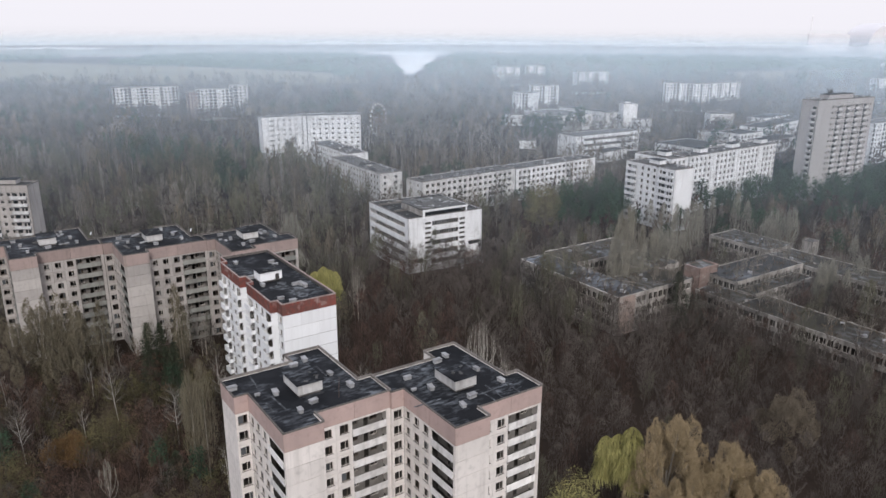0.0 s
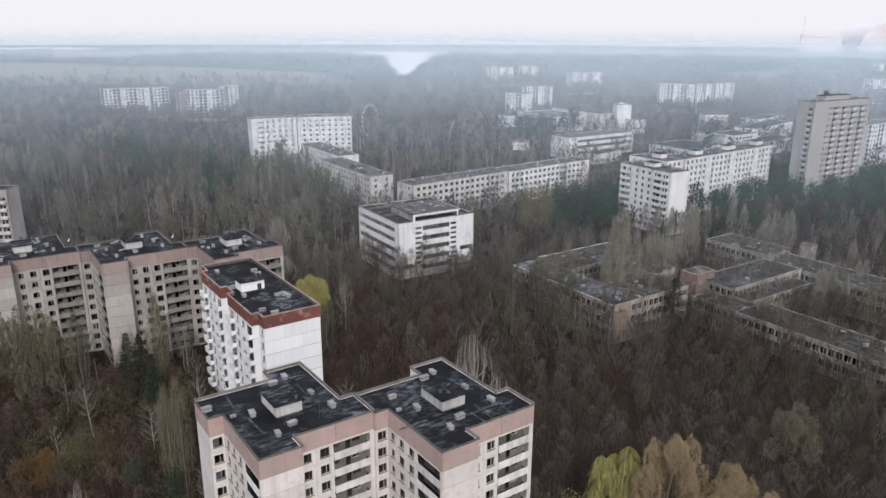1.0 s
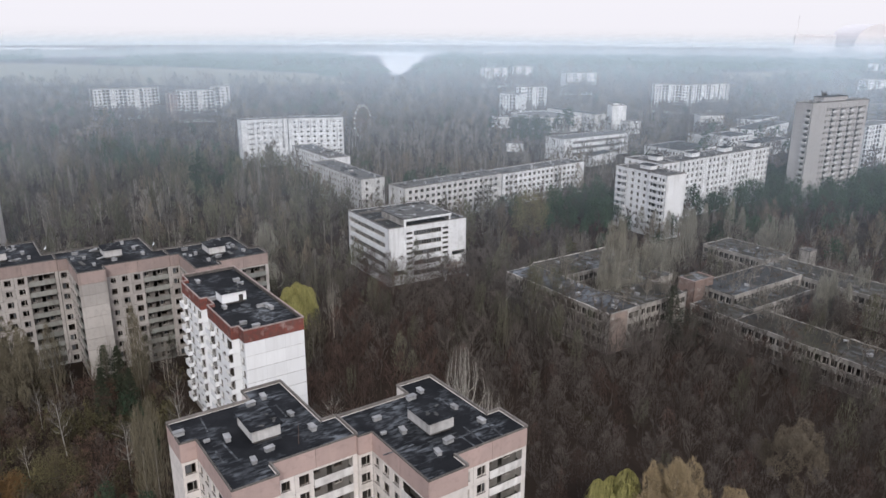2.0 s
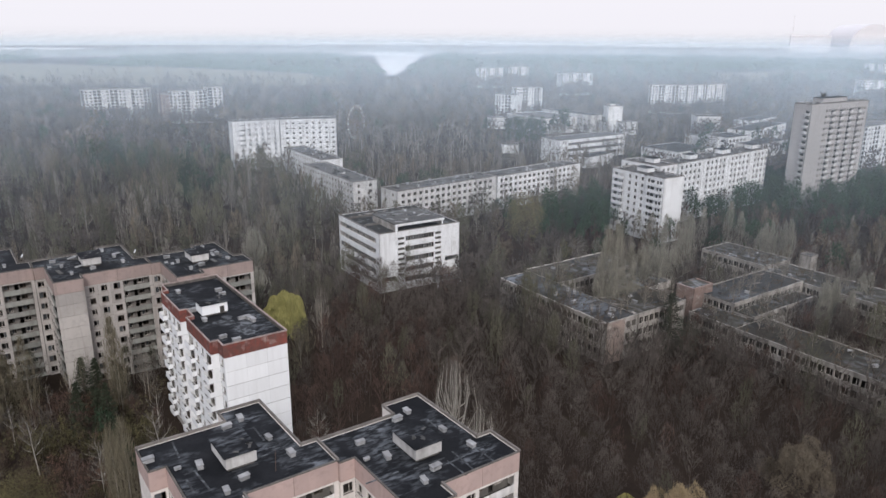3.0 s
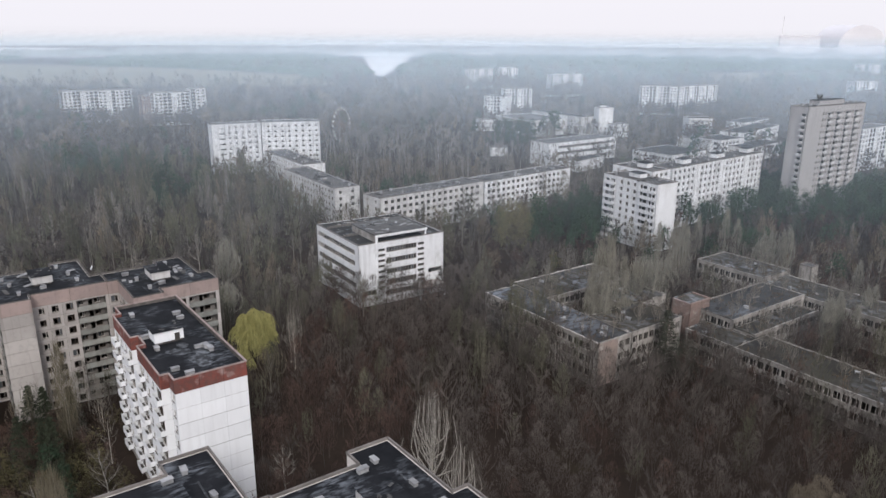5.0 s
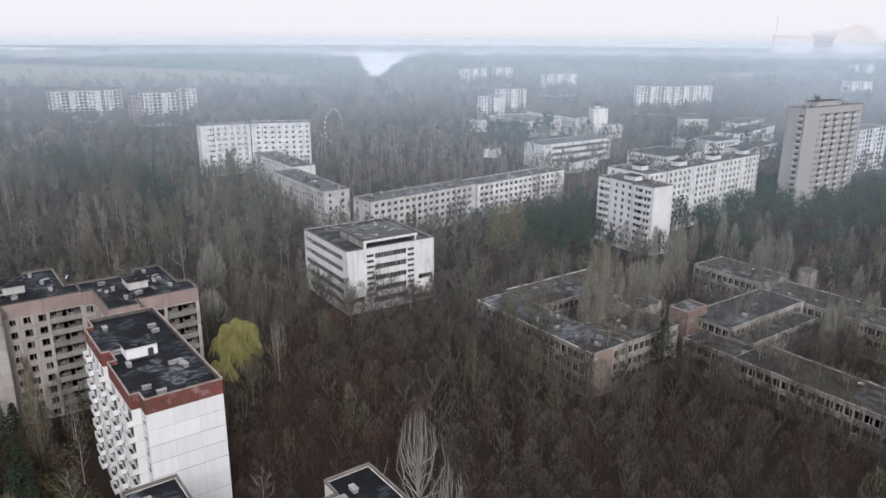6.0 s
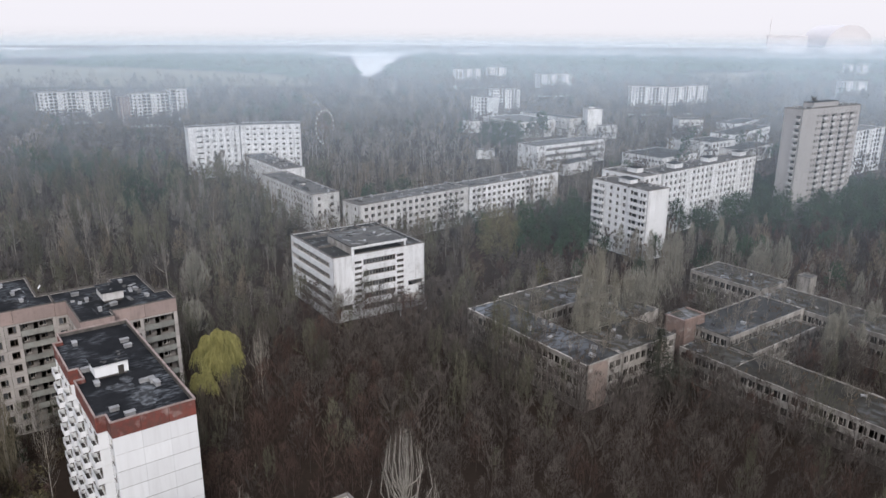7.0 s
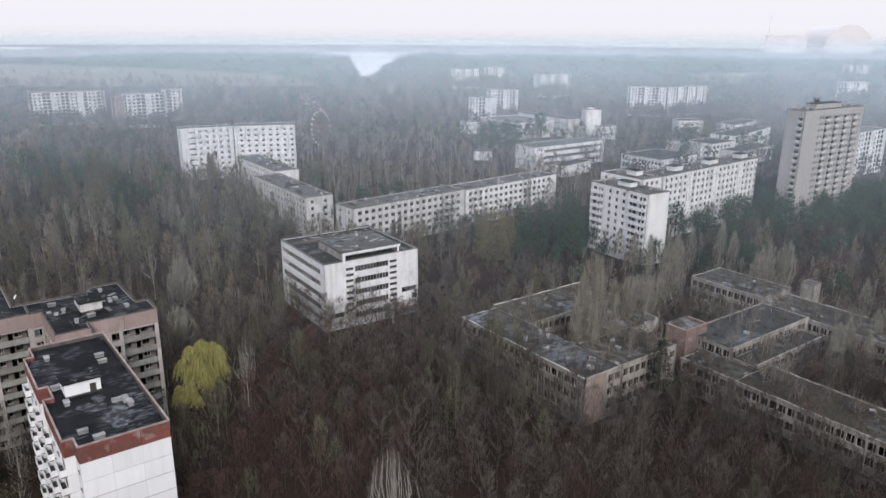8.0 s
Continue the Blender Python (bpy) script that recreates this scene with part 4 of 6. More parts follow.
def office():
    """The white office building with ribbon windows and a set-back top storey."""
    zr, a = 19.15, 37.0
    small = [(x - 1.2, x + 1.2, round(zr - 3.2 - 1.775 * k, 2), round(zr - 2.3 - 1.775 * k, 2)) for k in range(8) for x in (8.1, 22.4)]
    low = [(25.2, 30.4, zr - 13.2, zr - 11.6), (1.0, 6.0, zr - 16.9, zr - 15.3)]
    h = block("office_building", "white five-storey office building with ribbon windows and ruined roof", -37.0, 242.4, a, 31, 31, zr, 5, 3.55,
              [(15.25, 11.0, 1.75, "strip")], [(14.5, 28.0, 1.75, "strip")], WHITEWASH, roof=DARKROOF, win=FRAME, top=1.2, rim=COPING, more=small + low)
    for k in range(5):
        for _ in range(9):
            x = 10 + 1.1 * random.randrange(9)
            if random.random() < 0.6:
                part("pane", pane_mesh(0.9, 1.5), h, pose(x, 0.2, zr - 1.2 - 3.55 * (k + 1) + 1.0))
            y = 1.2 + 1.12 * random.randrange(24)
            part("pane", pane_mesh(0.95, 1.5), h, run_pose((0, 31), (0, 0), 0) @ pose(y, 0.2, zr - 1.2 - 3.55 * (k + 1) + 1.0))
    part("penthouse", wall_mesh(18, zr - 0.4, zr + 1.9, [(0.5, 17.5, zr - 0.1, zr + 1.35)], FARWHITE), h, pose(6.4, 0.06, 0))
    part("penthouse", Shape().box(6.4, 6.75, 0.45, 17, zr - 0.4, zr + 1.9).mesh("penthouse", SCHOOL), h)
    part("penthouse", Shape().box(24.1, 24.4, 0.45, 17, zr - 0.4, zr + 1.9).mesh("penthouse", SCHOOL), h)
    part("penthouse_roof", Shape().box(6.2, 24.6, -0.1, 17.3, zr + 1.9, zr + 2.2).mesh("penthouse_roof", OLDROOF), h)
    for k in range(34):
        x, y = (random.uniform(1, 30), 30.6) if k < 20 else (30.7, random.uniform(8, 30))
        part("rail_post", Shape().box(x, x + 0.18, y, y + 0.18, zr, zr + random.uniform(0.5, 1.5)).mesh("rail_post", DARKCOPING), h)
    for x0_, x1_, y0_, y1_ in ((1, 30, 24.0, 24.5), (12, 12.5, 17.5, 30), (22, 22.5, 17.5, 30), (1, 6, 12, 12.4)):
        part("roof_kerb", Shape().box(x0_, x1_, y0_, y1_, zr - 0.35, zr + 0.25).mesh("roof_kerb", DARKCOPING), h)
    for _ in range(9):
        part("felt_strip", Shape().box(-random.uniform(0.5, 2.2), random.uniform(0.5, 2.2), -0.4, 0.4, 0, 0.04).mesh("felt_strip", VENTMAT), h, pose(random.uniform(8, 23), random.uniform(1, 16), zr + 2.205, 0, 0, random.uniform(0, 180)))
    part("penthouse_roof", Shape().box(6.1, 24.7, -0.2, -0.1, zr + 1.6, zr + 2.25).mesh("penthouse_roof", FARWHITE), h)
    part("pilaster", Shape().box(5.9, 6.5, -0.3, 0.0, -1, zr + 2.2).mesh("pilaster", FARWHITE), h)
    for _ in range(26):
        x, y, t = random.uniform(1, 29), random.uniform(18, 29), random.uniform(0, 180)
        part("felt_strip", Shape().box(-random.uniform(0.6, 2.4), random.uniform(0.6, 2.4), -0.3, 0.4, 0, 0.06).mesh("felt_strip", random.choice((PATCH, SCHOOL, OLDROOF))), h, pose(x, y, zr - 0.346, 0, 0, t))
        if random.random() < 0.4:
            part("felt_strip", Shape().box(-1.2, 1.2, -0.3, 0.4, 0, 0.06).mesh("felt_strip", random.choice((PATCH, DARKROOF))), h, pose(random.uniform(8, 23), random.uniform(1, 16), zr + 2.204, 0, 0, t))
    part("porch_roof", Shape().box(19, 29, -5, -0.02, 2.9, 3.4).mesh("porch_roof", SCHOOL), h)
    part("porch_post", Shape().box(28.3, 28.7, -4.8, -4.4, -2, 2.9).mesh("porch_post", FARWHITE), h)
    part("porch_post", Shape().box(19.3, 19.7, -4.8, -4.4, -2, 2.9).mesh("porch_post", FARWHITE), h)
    return h


office()


SPROUTS = []


def school_wing(x0, x1, y0, y1, z1, storeys, label="ruined two-storey school wing with moss on its flat roof", front=True, side=True, roof=None, blank=0.0, rims=None):
    """A wing with close-set window bands; blank: metres of solid wall at the near corner of its front."""
    c, s_ = math.cos(radians(39)), math.sin(radians(39))
    x, y = 29.7 + x0 * c - y0 * s_, 193.5 + x0 * s_ + y0 * c
    n, k = int((x1 - x0 - 0.6 - blank) / 2.05), int((y1 - y0 - 0.6) / 2.05)
    wing = block("school_wing", label, x, y, 39, x1 - x0, y1 - y0, z1, storeys, 3.3, cols(blank + 1.3, 2.05, n, 1.7, 1.9) if front else [], cols(1.3, 2.05, k, 1.7, 1.9) if side else [], SCHOOL, "school wings",
                 win=SCHOOLFRAME, top=0.8, roof=roof or RUINROOF, rims=rims or (SCHOOL, SCHOOL, RUINROOF, RUINROOF))
    rubble(wing, x1 - x0, y1 - y0, z1 - 0.35, int((x1 - x0) * (y1 - y0) / 30))
    for _ in range(int((x1 - x0) * (y1 - y0) / 22)):
        SPROUTS.append(((wing.matrix_world @ Vector((random.uniform(1, x1 - x0 - 1), random.uniform(1, y1 - y0 - 1), 0))).to_2d(), z1 - 0.4))
    return wing


def rubble(house, length, depth, z, n):
    """Torn felt, fallen slabs and vent stumps on a ruined roof."""
    for _ in range(n):
        x, y, t = random.uniform(1, length - 1), random.uniform(1, depth - 1), random.uniform(0, 180)
        kind = random.random()
        if kind < 0.5:
            part("felt_strip", Shape().box(-random.uniform(1, 3.5), random.uniform(1, 3.5), -0.4, 0.5, 0, 0.05).mesh("felt_strip", random.choice((RUINROOF, DARKROOF, RUINROOF, BLUEROOF))), house, pose(x, y, z + 0.004, random.uniform(-3, 3), 0, t))
        elif kind < 0.8:
            part("fallen_slab", Shape().box(-random.uniform(0.6, 1.6), random.uniform(0.6, 1.6), -0.3, 0.35, 0, 0.18).mesh("fallen_slab", random.choice((DARKCOPING, RUINROOF, COPING))), house, pose(x, y, z + 0.06, random.uniform(-6, 6), random.uniform(-5, 5), t))
        else:
            add_vent(house, x, y, z, t, random.uniform(0.7, 1.1))


RUIN3 = "ruined three-storey school wing with moss and rubble on its roof"
FLUSH = (SCHOOL, RUINROOF, RUINROOF, RUINROOF)
west_wing = school_wing(0.4, 12.2, 0.9, 44.5, 10.6, 3, RUIN3, blank=7.0, roof=BLUEROOF, rims=(SCHOOL, SCHOOLFRAME, RUINROOF, RUINROOF))
part("brick_pier", Shape().box(0.3, 6.8, -0.09, -0.01, -1.5, 10.3).mesh("brick_pier", PIER), west_wing, label="reddish bare brick corner wall")
school_wing(12.4, 31.6, 0.9, 15.2, 10.6, 3, RUIN3, side=False, rims=FLUSH)
school_wing(12.4, 46, 31, 46.5, 10.5, 3, RUIN3, side=False, rims=(SCHOOL, RUINROOF, SCHOOL, SCHOOLFRAME))
school_wing(27, 43.5, 15.4, 30.8, 9.9, 2, front=False, rims=(RUINROOF, SCHOOL, SCHOOL, RUINROOF))
school_wing(33.2, 42.4, -13.5, 0.6, 7.0, 2, front=False, rims=(RUINROOF, SCHOOL, RUINROOF, RUINROOF))
school_wing(42.6, 77, -7, 6.4, 9.7, 2, "ruined school hall with torn blue-grey roof felt", roof=BLUEROOF, rims=(SCHOOL, RUINROOF, SCHOOL, SCHOOL))
school_wing(42.6, 72, -13.4, -7.3, 7.7, 2, side=False, rims=FLUSH)
school_wing(81, 96, 8.6, 32.5, 9.5, 2, front=False, rims=(RUINROOF, SCHOOL, SCHOOL, SCHOOL))
school_wing(77.3, 92, -62, 6.8, 8.9, 2, front=False, rims=(RUINROOF, SCHOOL, SCHOOLFRAME, RUINROOF))
school_wing(33.2, 47, -92, -13.7, 6.9, 2, front=False, rims=(RUINROOF, SCHOOL, SCHOOL, RUINROOF))
c39, s39 = math.cos(radians(39)), math.sin(radians(39))
block("stair_tower", "small red brick stair tower with a broken top", 29.7 + 37.6 * c39 - 2.9 * s39, 193.5 + 37.6 * s39 + 2.9 * c39, 39, 8.6, 6, 11.9, 2, 3.3, [], [], BRICK, roof=RUINROOF, rims=(BRICK, PINKCOPING, BRICK, RUINROOF))
block("stair_tower", "tall pale brick stair tower of the ruined school", 29.7 + 103 * c39 - 5.5 * s39, 193.5 + 103 * s39 + 5.5 * c39, 39, 4.2, 4, 9.7, 2, 3.3, [], [], SCHOOL)

# ---- far city ----
FAR = "far city blocks"


def far_block(x, y, ang, length, depth, z1, storeys, n, wall=FARWHITE, label="pale distant apartment block in the haze", side=2, h=2.9):
    step = length / n
    # loggia stacks, window stacks and blank piers take turns
    front = [(step * (k + 0.5), step * (0.8, 0.42, 0.45, 0.74)[k % 4], (2.2, 1.4, 1.4, 2.1)[k % 4], "win") for k in range(n) if k % 6 != 5]
    return block("apartment_building", label, x, y, ang, length, depth, z1, storeys, h, front, cols(depth / side / 2, depth / side, side, 1.6, 1.5) if side else [], wall, FAR,
                 objects=False)


far_block(-391, 678, 29.5, 62, 13, 28, 9, 17, FARGREY, "long pale nine-storey block in the haze")
far_block(-312, 668, -12, 9, 12, 26.5, 9, 2, PINKGREY)
far_block(-303, 671, 20, 34, 13, 28.5, 9, 9, FARGREY, "pale nine-storey block with dull pink top and loggia stacks")
far_block(-287.5, 725, 42, 15, 13, 28.5, 9, 3, FARGREY)
far_block(155, 826, -18, 38, 13, 28.5, 9, 11, FARWHITE)
far_block(191.5, 814, 34, 61, 13, 28.5, 9, 17, FARWHITE)
far_block(-6.6, 724, -30, 21, 14, 25, 8, 6)
far_block(11.8, 768, 8, 29, 16, 28, 8, 10, FARWHITE, "white hotel block with a glazed top storey")
far_block(-37, 1160, 24, 40, 14, 28, 9, 11)
far_block(10, 1216, 10, 30, 14, 28, 9, 8)
far_block(78, 1033, 22, 47, 14, 28, 9, 13)
far_block(640, 1395, 10, 11, 12, 30, 9, 3)
far_block(652, 1372, 10, 14, 12, 31, 9, 4)
far_block(427, 944, 10, 30, 14, 28, 9, 8)
far_block(226, 494, 39, 40, 14, 26, 9, 10, FARWHITE)
far_block(-80, 2340, 10, 70, 30, 20, 3, 8, FARWHITE, "white works hall far off in the haze", h=5.5)
block("apartment_building", "grey nine-storey panel block with white balconies beyond the woods", -217.5, 237.0, 9, 41, 8.5, 27.4, 9, 2.8,
      cols(2.0, 3.1, 7, 1.3, 1.4) + [(26.6, 5.4, 2.0, "bal")] + cols(31.2, 2.6, 2, 1.2, 1.4) + [(37.4, 5.6, 2.0, "bal")], [], GREYPANEL, "white city blocks", top=2.2, rail=FARGREY, roof=DARKROOF, huts=((30, 2, 6, 4, 1.6), (14, 2, 5, 4, 1.6)))
# three-storey shop building, low halls and the culture palace
block("shop_building", "long white three-storey shop building with ribbon windows", 39.0, 500.0, 39, 62, 18, 13.6, 3, 4.0, [(34, 52, 1.9, "strip")], [], FARWHITE, win=FRAME)
HALL = "low flat-roofed hall with pale fascia"
block("low_hall", HALL, 56, 481, 50, 28, 10, 6, 1, 4, [], [], FARWHITE, roof=DARKROOF)
block("low_hall", HALL, 113, 487, 41, 36, 30, 9.4, 2, 3.6, [], cols(2, 2.4, 12, 1.7, 1.8), FARWHITE, roof=DARKROOF)
block("low_hall", HALL, 149, 535, 41, 5, 26, 12, 2, 4, [], cols(3, 4, 6, 2.6, 2), FARWHITE, roof=DARKROOF)
block("low_hall", HALL, 155, 531, 39, 26, 20, 13, 3, 3.6, cols(3, 4, 5, 2.6, 2), cols(4, 6, 3, 3, 2), FARWHITE, roof=DARKROOF)
block("low_hall", HALL, 185, 578, 51, 72, 18, 12, 2, 4, cols(3, 4, 17, 2.6, 2), [], FARWHITE, roof=DARKROOF)
block("low_hall", HALL, 173, 526, 46, 46, 16, 9, 2, 3.4, cols(3, 4, 11, 2.6, 2), [], FARGREY, roof=DARKROOF)
block("low_hall", HALL, 160, 636, 6, 20, 14, 16, 3, 3.6, cols(3, 4, 4, 2.6, 2), [], FARWHITE, roof=DARKROOF)
block("low_hall", HALL, 207, 645, 48, 46, 16, 12, 2, 4, cols(3, 4, 10, 2.6, 2), [], FARWHITE, roof=DARKROOF)
block("low_hall", HALL, 1.5, 537, 5, 12, 8, 5, 1, 4, [], [], FARWHITE, roof=DARKROOF)
PALACE = "glazed culture palace with a pale flat roof"
block("culture_palace", PALACE, 35, 636.5, 37, 38, 50, 12, 2, 5.2, cols(3, 4.2, 8, 1.6, 3.6), cols(2.4, 3.1, 15, 2.5, 4.0), FARGREY, win=DARKWOOD, rim=FARWHITE)
block("culture_palace", "long dark-roofed hall of the culture palace", 76, 652, 37, 14, 64, 14, 2, 5, [], cols(4, 4, 14, 2.4, 2.0), FARGREY, roof=DARKROOF, rim=DARKCOPING)
block("culture_palace", "stepped white stage tower of the culture palace", 90, 650, 12, 12.5, 12, 22, 2, 6, [], [], FARWHITE, huts=((3, 3, 4, 4, 1.5),))
block("culture_palace", "low wing of the culture palace with window rows", 100, 636, 38, 18, 7, 10, 2, 3.6, cols(2, 3, 6, 2, 1.8), [], FARWHITE)
block("culture_palace", "low side hall of the culture palace", -9, 667, 20, 14, 10, 9, 2, 3.6, cols(2, 2.6, 5, 1.8, 1.8), [], FARWHITE)


def ferris_wheel(x, y, ang):
    """A rusting ferris wheel at rest: rims, spokes, gondolas and two A-shaped legs."""
    zc, r = 13.2, 12.0
    e = tagged(new("ferris_wheel"), "rusting ferris wheel at rest above the trees", "ferris wheel")
    e.matrix_world = pose(x, y, 0, 0, 0, ang)
    for side in (-1.2, 1.2):
        s = Shape()
        for k in range(24):
            a, b = 2 * math.pi * k / 24, 2 * math.pi * (k + 1) / 24
            s.rod((r * math.cos(a), side, zc + r * math.sin(a)), (r * math.cos(b), side, zc + r * math.sin(b)), 0.16, 0.16, 4)
        part("rim", s.mesh("rim", RUST), e)
        for k in range(20):
            a = 2 * math.pi * k / 20
            part("spoke", Shape().rod((0, side, zc), (r * math.cos(a), side, zc + r * math.sin(a)), 0.13, 0.13, 4).mesh("spoke", RUST), e)
        for dx in (-6, 6):
            part("leg", Shape().rod((dx, side * 3, -1.5), (0, side * 1.3, zc), 0.5, 0.4, 5).mesh("leg", RUST), e)
    gondola = Shape().box(-0.5, 0.5, -0.5, 0.5, -1.6, -0.9).rod((0, 0, -0.9), (0, 0, 0), 0.07, 0.07, 4).box(-0.55, 0.55, -0.55, 0.55, -0.1, 0.05).mesh("gondola", WHEELPAINT)
    for k in range(20):
        a = 2 * math.pi * k / 20
        part("gondola", gondola, e, pose((r + 0.4) * math.cos(a), 0, zc + (r + 0.4) * math.sin(a)))


ferris_wheel(-114, 592, 70)

# mast and roof plant on the beige tower
roof_tree = Shape().rod((15, 5, 49.0), (15.4, 5, 52.5), 0.15, 0.1)
for _ in range(60):
    a, b = random.uniform(0, 6.28), random.uniform(0.2, 1.0)
    roof_tree.rod((15.3, 5, 51.5 + b), (15.3 + 2.0 * b * math.cos(a), 5 + 2.0 * b * math.sin(a), 52.2 + 3.2 * b * random.random()), 0.16, 0.08, 3)
part("roof_tree", roof_tree.mesh("roof_tree", BARK), F)


def power_plant(x, y, ang):
    """A pale arched hall and long low works far off on the horizon."""
    e = tagged(new("power_plant"), "pale arched hall of a power plant on the horizon", "power plant")
    e.matrix_world = pose(x, y, 0, 0, 0, ang)
    s = Shape()
    pts = [(126 * math.cos(radians(a)), 8 + 112 * math.sin(radians(a)) ** 0.8) for a in range(0, 181, 9)]
    for (xa, za), (xb, zb) in zip(pts, pts[1:]):
        s.quad((xa, 0, za), (xb, 0, zb), (xb, 160, zb), (xa, 160, za))
    s.quad((pts[0][0], 0, 0), *((a, 0, b) for a, b in pts), (pts[-1][0], 0, 0))
    part("arch", s.mesh("arch", HAZYSTEEL), e)
    part("works", Shape().box(-430, -225, 0, 6, 0, 74).box(-424, -420.5, 1, 1.6, 74, 150).mesh("works", HAZYSTEEL), e)


power_plant(1640, 3540, 18)

# ---- trees ----
rng = np.random.default_rng(7)


class Plant:
    """Triangles of one tree, wood and foliage apart."""

    def __init__(self):
        self.wood, self.leaf = [], []

    def limb(self, p, q, r0, r1):
        p, q = np.array(p, float), np.array(q, float)
        d = (q - p) / (np.linalg.norm(q - p) + 1e-9)
        a = np.cross(d, (0.3, 0.9, 0.1))
        a /= np.linalg.norm(a)
        c = np.cross(d, a)
        ring = [math.cos(w) * a + math.sin(w) * c for w in (0, 2.094, 4.189)]
        lo, hi = [p + r0 * v for v in ring], [q + r1 * v for v in ring]
        for i in range(3):
            j = (i + 1) % 3
            self.wood += [(lo[i], lo[j], hi[j]), (lo[i], hi[j], hi[i])]

    def twig(self, p, d, length, width):
        side = np.cross(d, rng.normal(size=3))
        side *= width / 2 / (np.linalg.norm(side) + 1e-9)
        self.leaf.append((p - side, p + side, p + d * length))

    def tuft(self, p, size):
        a, b = rng.normal(size=3), rng.normal(size=3)
        a *= size / np.linalg.norm(a)
        b *= size / np.linalg.norm(b)
        self.leaf.append((p - 0.5 * a, p + 0.5 * a, p + b))


def unit(v):
    v = np.asarray(v, float)
    return v / (np.linalg.norm(v) + 1e-9)


def bare_tree(height, spread, rise, limbs, twigs, width, low=0.25, curve=0.3):
    """A leafless tree: trunk, limbs that leave it at their own heights, and fine twigs all over the crown."""
    t = Plant()
    top = np.array([rng.normal(0, 0.04) * height, rng.normal(0, 0.04) * height, height * 0.86])
    mid = top * 0.5 + rng.normal(0, 0.015, 3) * height
    r = 0.011 * height
    t.limb((0, 0, -0.5), mid, r, r * 0.6)
    t.limb(mid, top, r * 0.6, r * 0.15)
    for k in range(limbs):
        f = low + (0.95 - low) * (k + rng.random()) / limbs
        base = mid * f * 2 if f < 0.5 else mid + (top - mid) * (f - 0.5) * 2
        a = k * 2.4 + rng.normal(0, 0.4)
        reach = spread * (1 - 0.75 * abs(f - 0.45)) * rng.uniform(0.75, 1.2)
        out = np.array([math.cos(a), math.sin(a), 0])
        tip = base + out * reach + np.array([0, 0, reach * rise * rng.uniform(0.8, 1.3)])
        tip[2] = min(tip[2], height)
        bend = base + (tip - base) * 0.5 - np.array([0, 0, reach * curve * 0.3]) + rng.normal(0, 0.08, 3) * reach
        t.limb(base, bend, r * 0.34 * (1.2 - f), r * 0.22 * (1.2 - f))
        t.wood.append(tuple(bend + v for v in (np.array([-0.04, 0, 0]), np.array([0.04, 0, 0]))) + (tip,))
        n = twigs // limbs
        for _ in range(n):
            g = rng.uniform(0.2, 1.0)
            p = bend + (tip - bend) * (g - 0.5) * 2 if g > 0.5 else base + (bend - base) * g * 2
            d = unit(unit(tip - base) * 0.7 + rng.normal(0, 0.55, 3) + np.array([0, 0, 0.55 * rise]))
            t.twig(p, d, rng.uniform(0.08, 0.17) * height * (0.6 + 0.4 * spread / 3), width * rng.uniform(0.6, 1.4))
    return t


def plume_tree(height, spread, twigs, width, low=0.1, lobes=1, lean=0.2, short=1.0, loose=0.14):
    """A tree of upright twigs: a narrow poplar, or several plumes side by side that make one domed crown."""
    t = Plant()
    r = 0.0065 * height
    t.limb((0, 0, -0.5), (0, 0, height * 0.6), r, r * 0.5)
    for k in range(lobes):
        a, f = k * 2.4, math.sqrt((k + 0.3) / lobes) if lobes > 1 else 0.0
        cx, cy = spread * 0.72 * f * math.cos(a), spread * 0.72 * f * math.sin(a)
        top = height * (1 - 0.55 * f * f) * (rng.uniform(0.86, 1.04) if lobes > 1 else 1)
        wide = spread * (0.36 * rng.uniform(0.8, 1.2) if lobes > 1 else 1)
        base = low * height if lobes == 1 else max(low * height, top - 9)
        t.limb((0, 0, base * 0.6), (cx, cy, (base + top) / 2), r * 0.5, r * 0.25)
        t.limb((cx, cy, (base + top) / 2), (cx, cy, top * 0.96), r * 0.25, 0.02)
        for _ in range(twigs // lobes):
            g, b = rng.random() ** 0.8, rng.uniform(0, 6.283)
            rad = wide * (math.sin(math.pi * min(g * 0.82 + 0.16, 1)) ** 0.8) * math.sqrt(rng.random())
            p = np.array([cx + rad * math.cos(b), cy + rad * math.sin(b), base + (top - base) * g * 0.93])
            d = unit((lean * math.cos(b), lean * math.sin(b), 1) + rng.normal(0, loose, 3))
            t.twig(p, d, min(rng.uniform(0.06, 0.13) * height * short, top + 0.8 - p[2]), width * rng.uniform(0.6, 1.4))
    return t


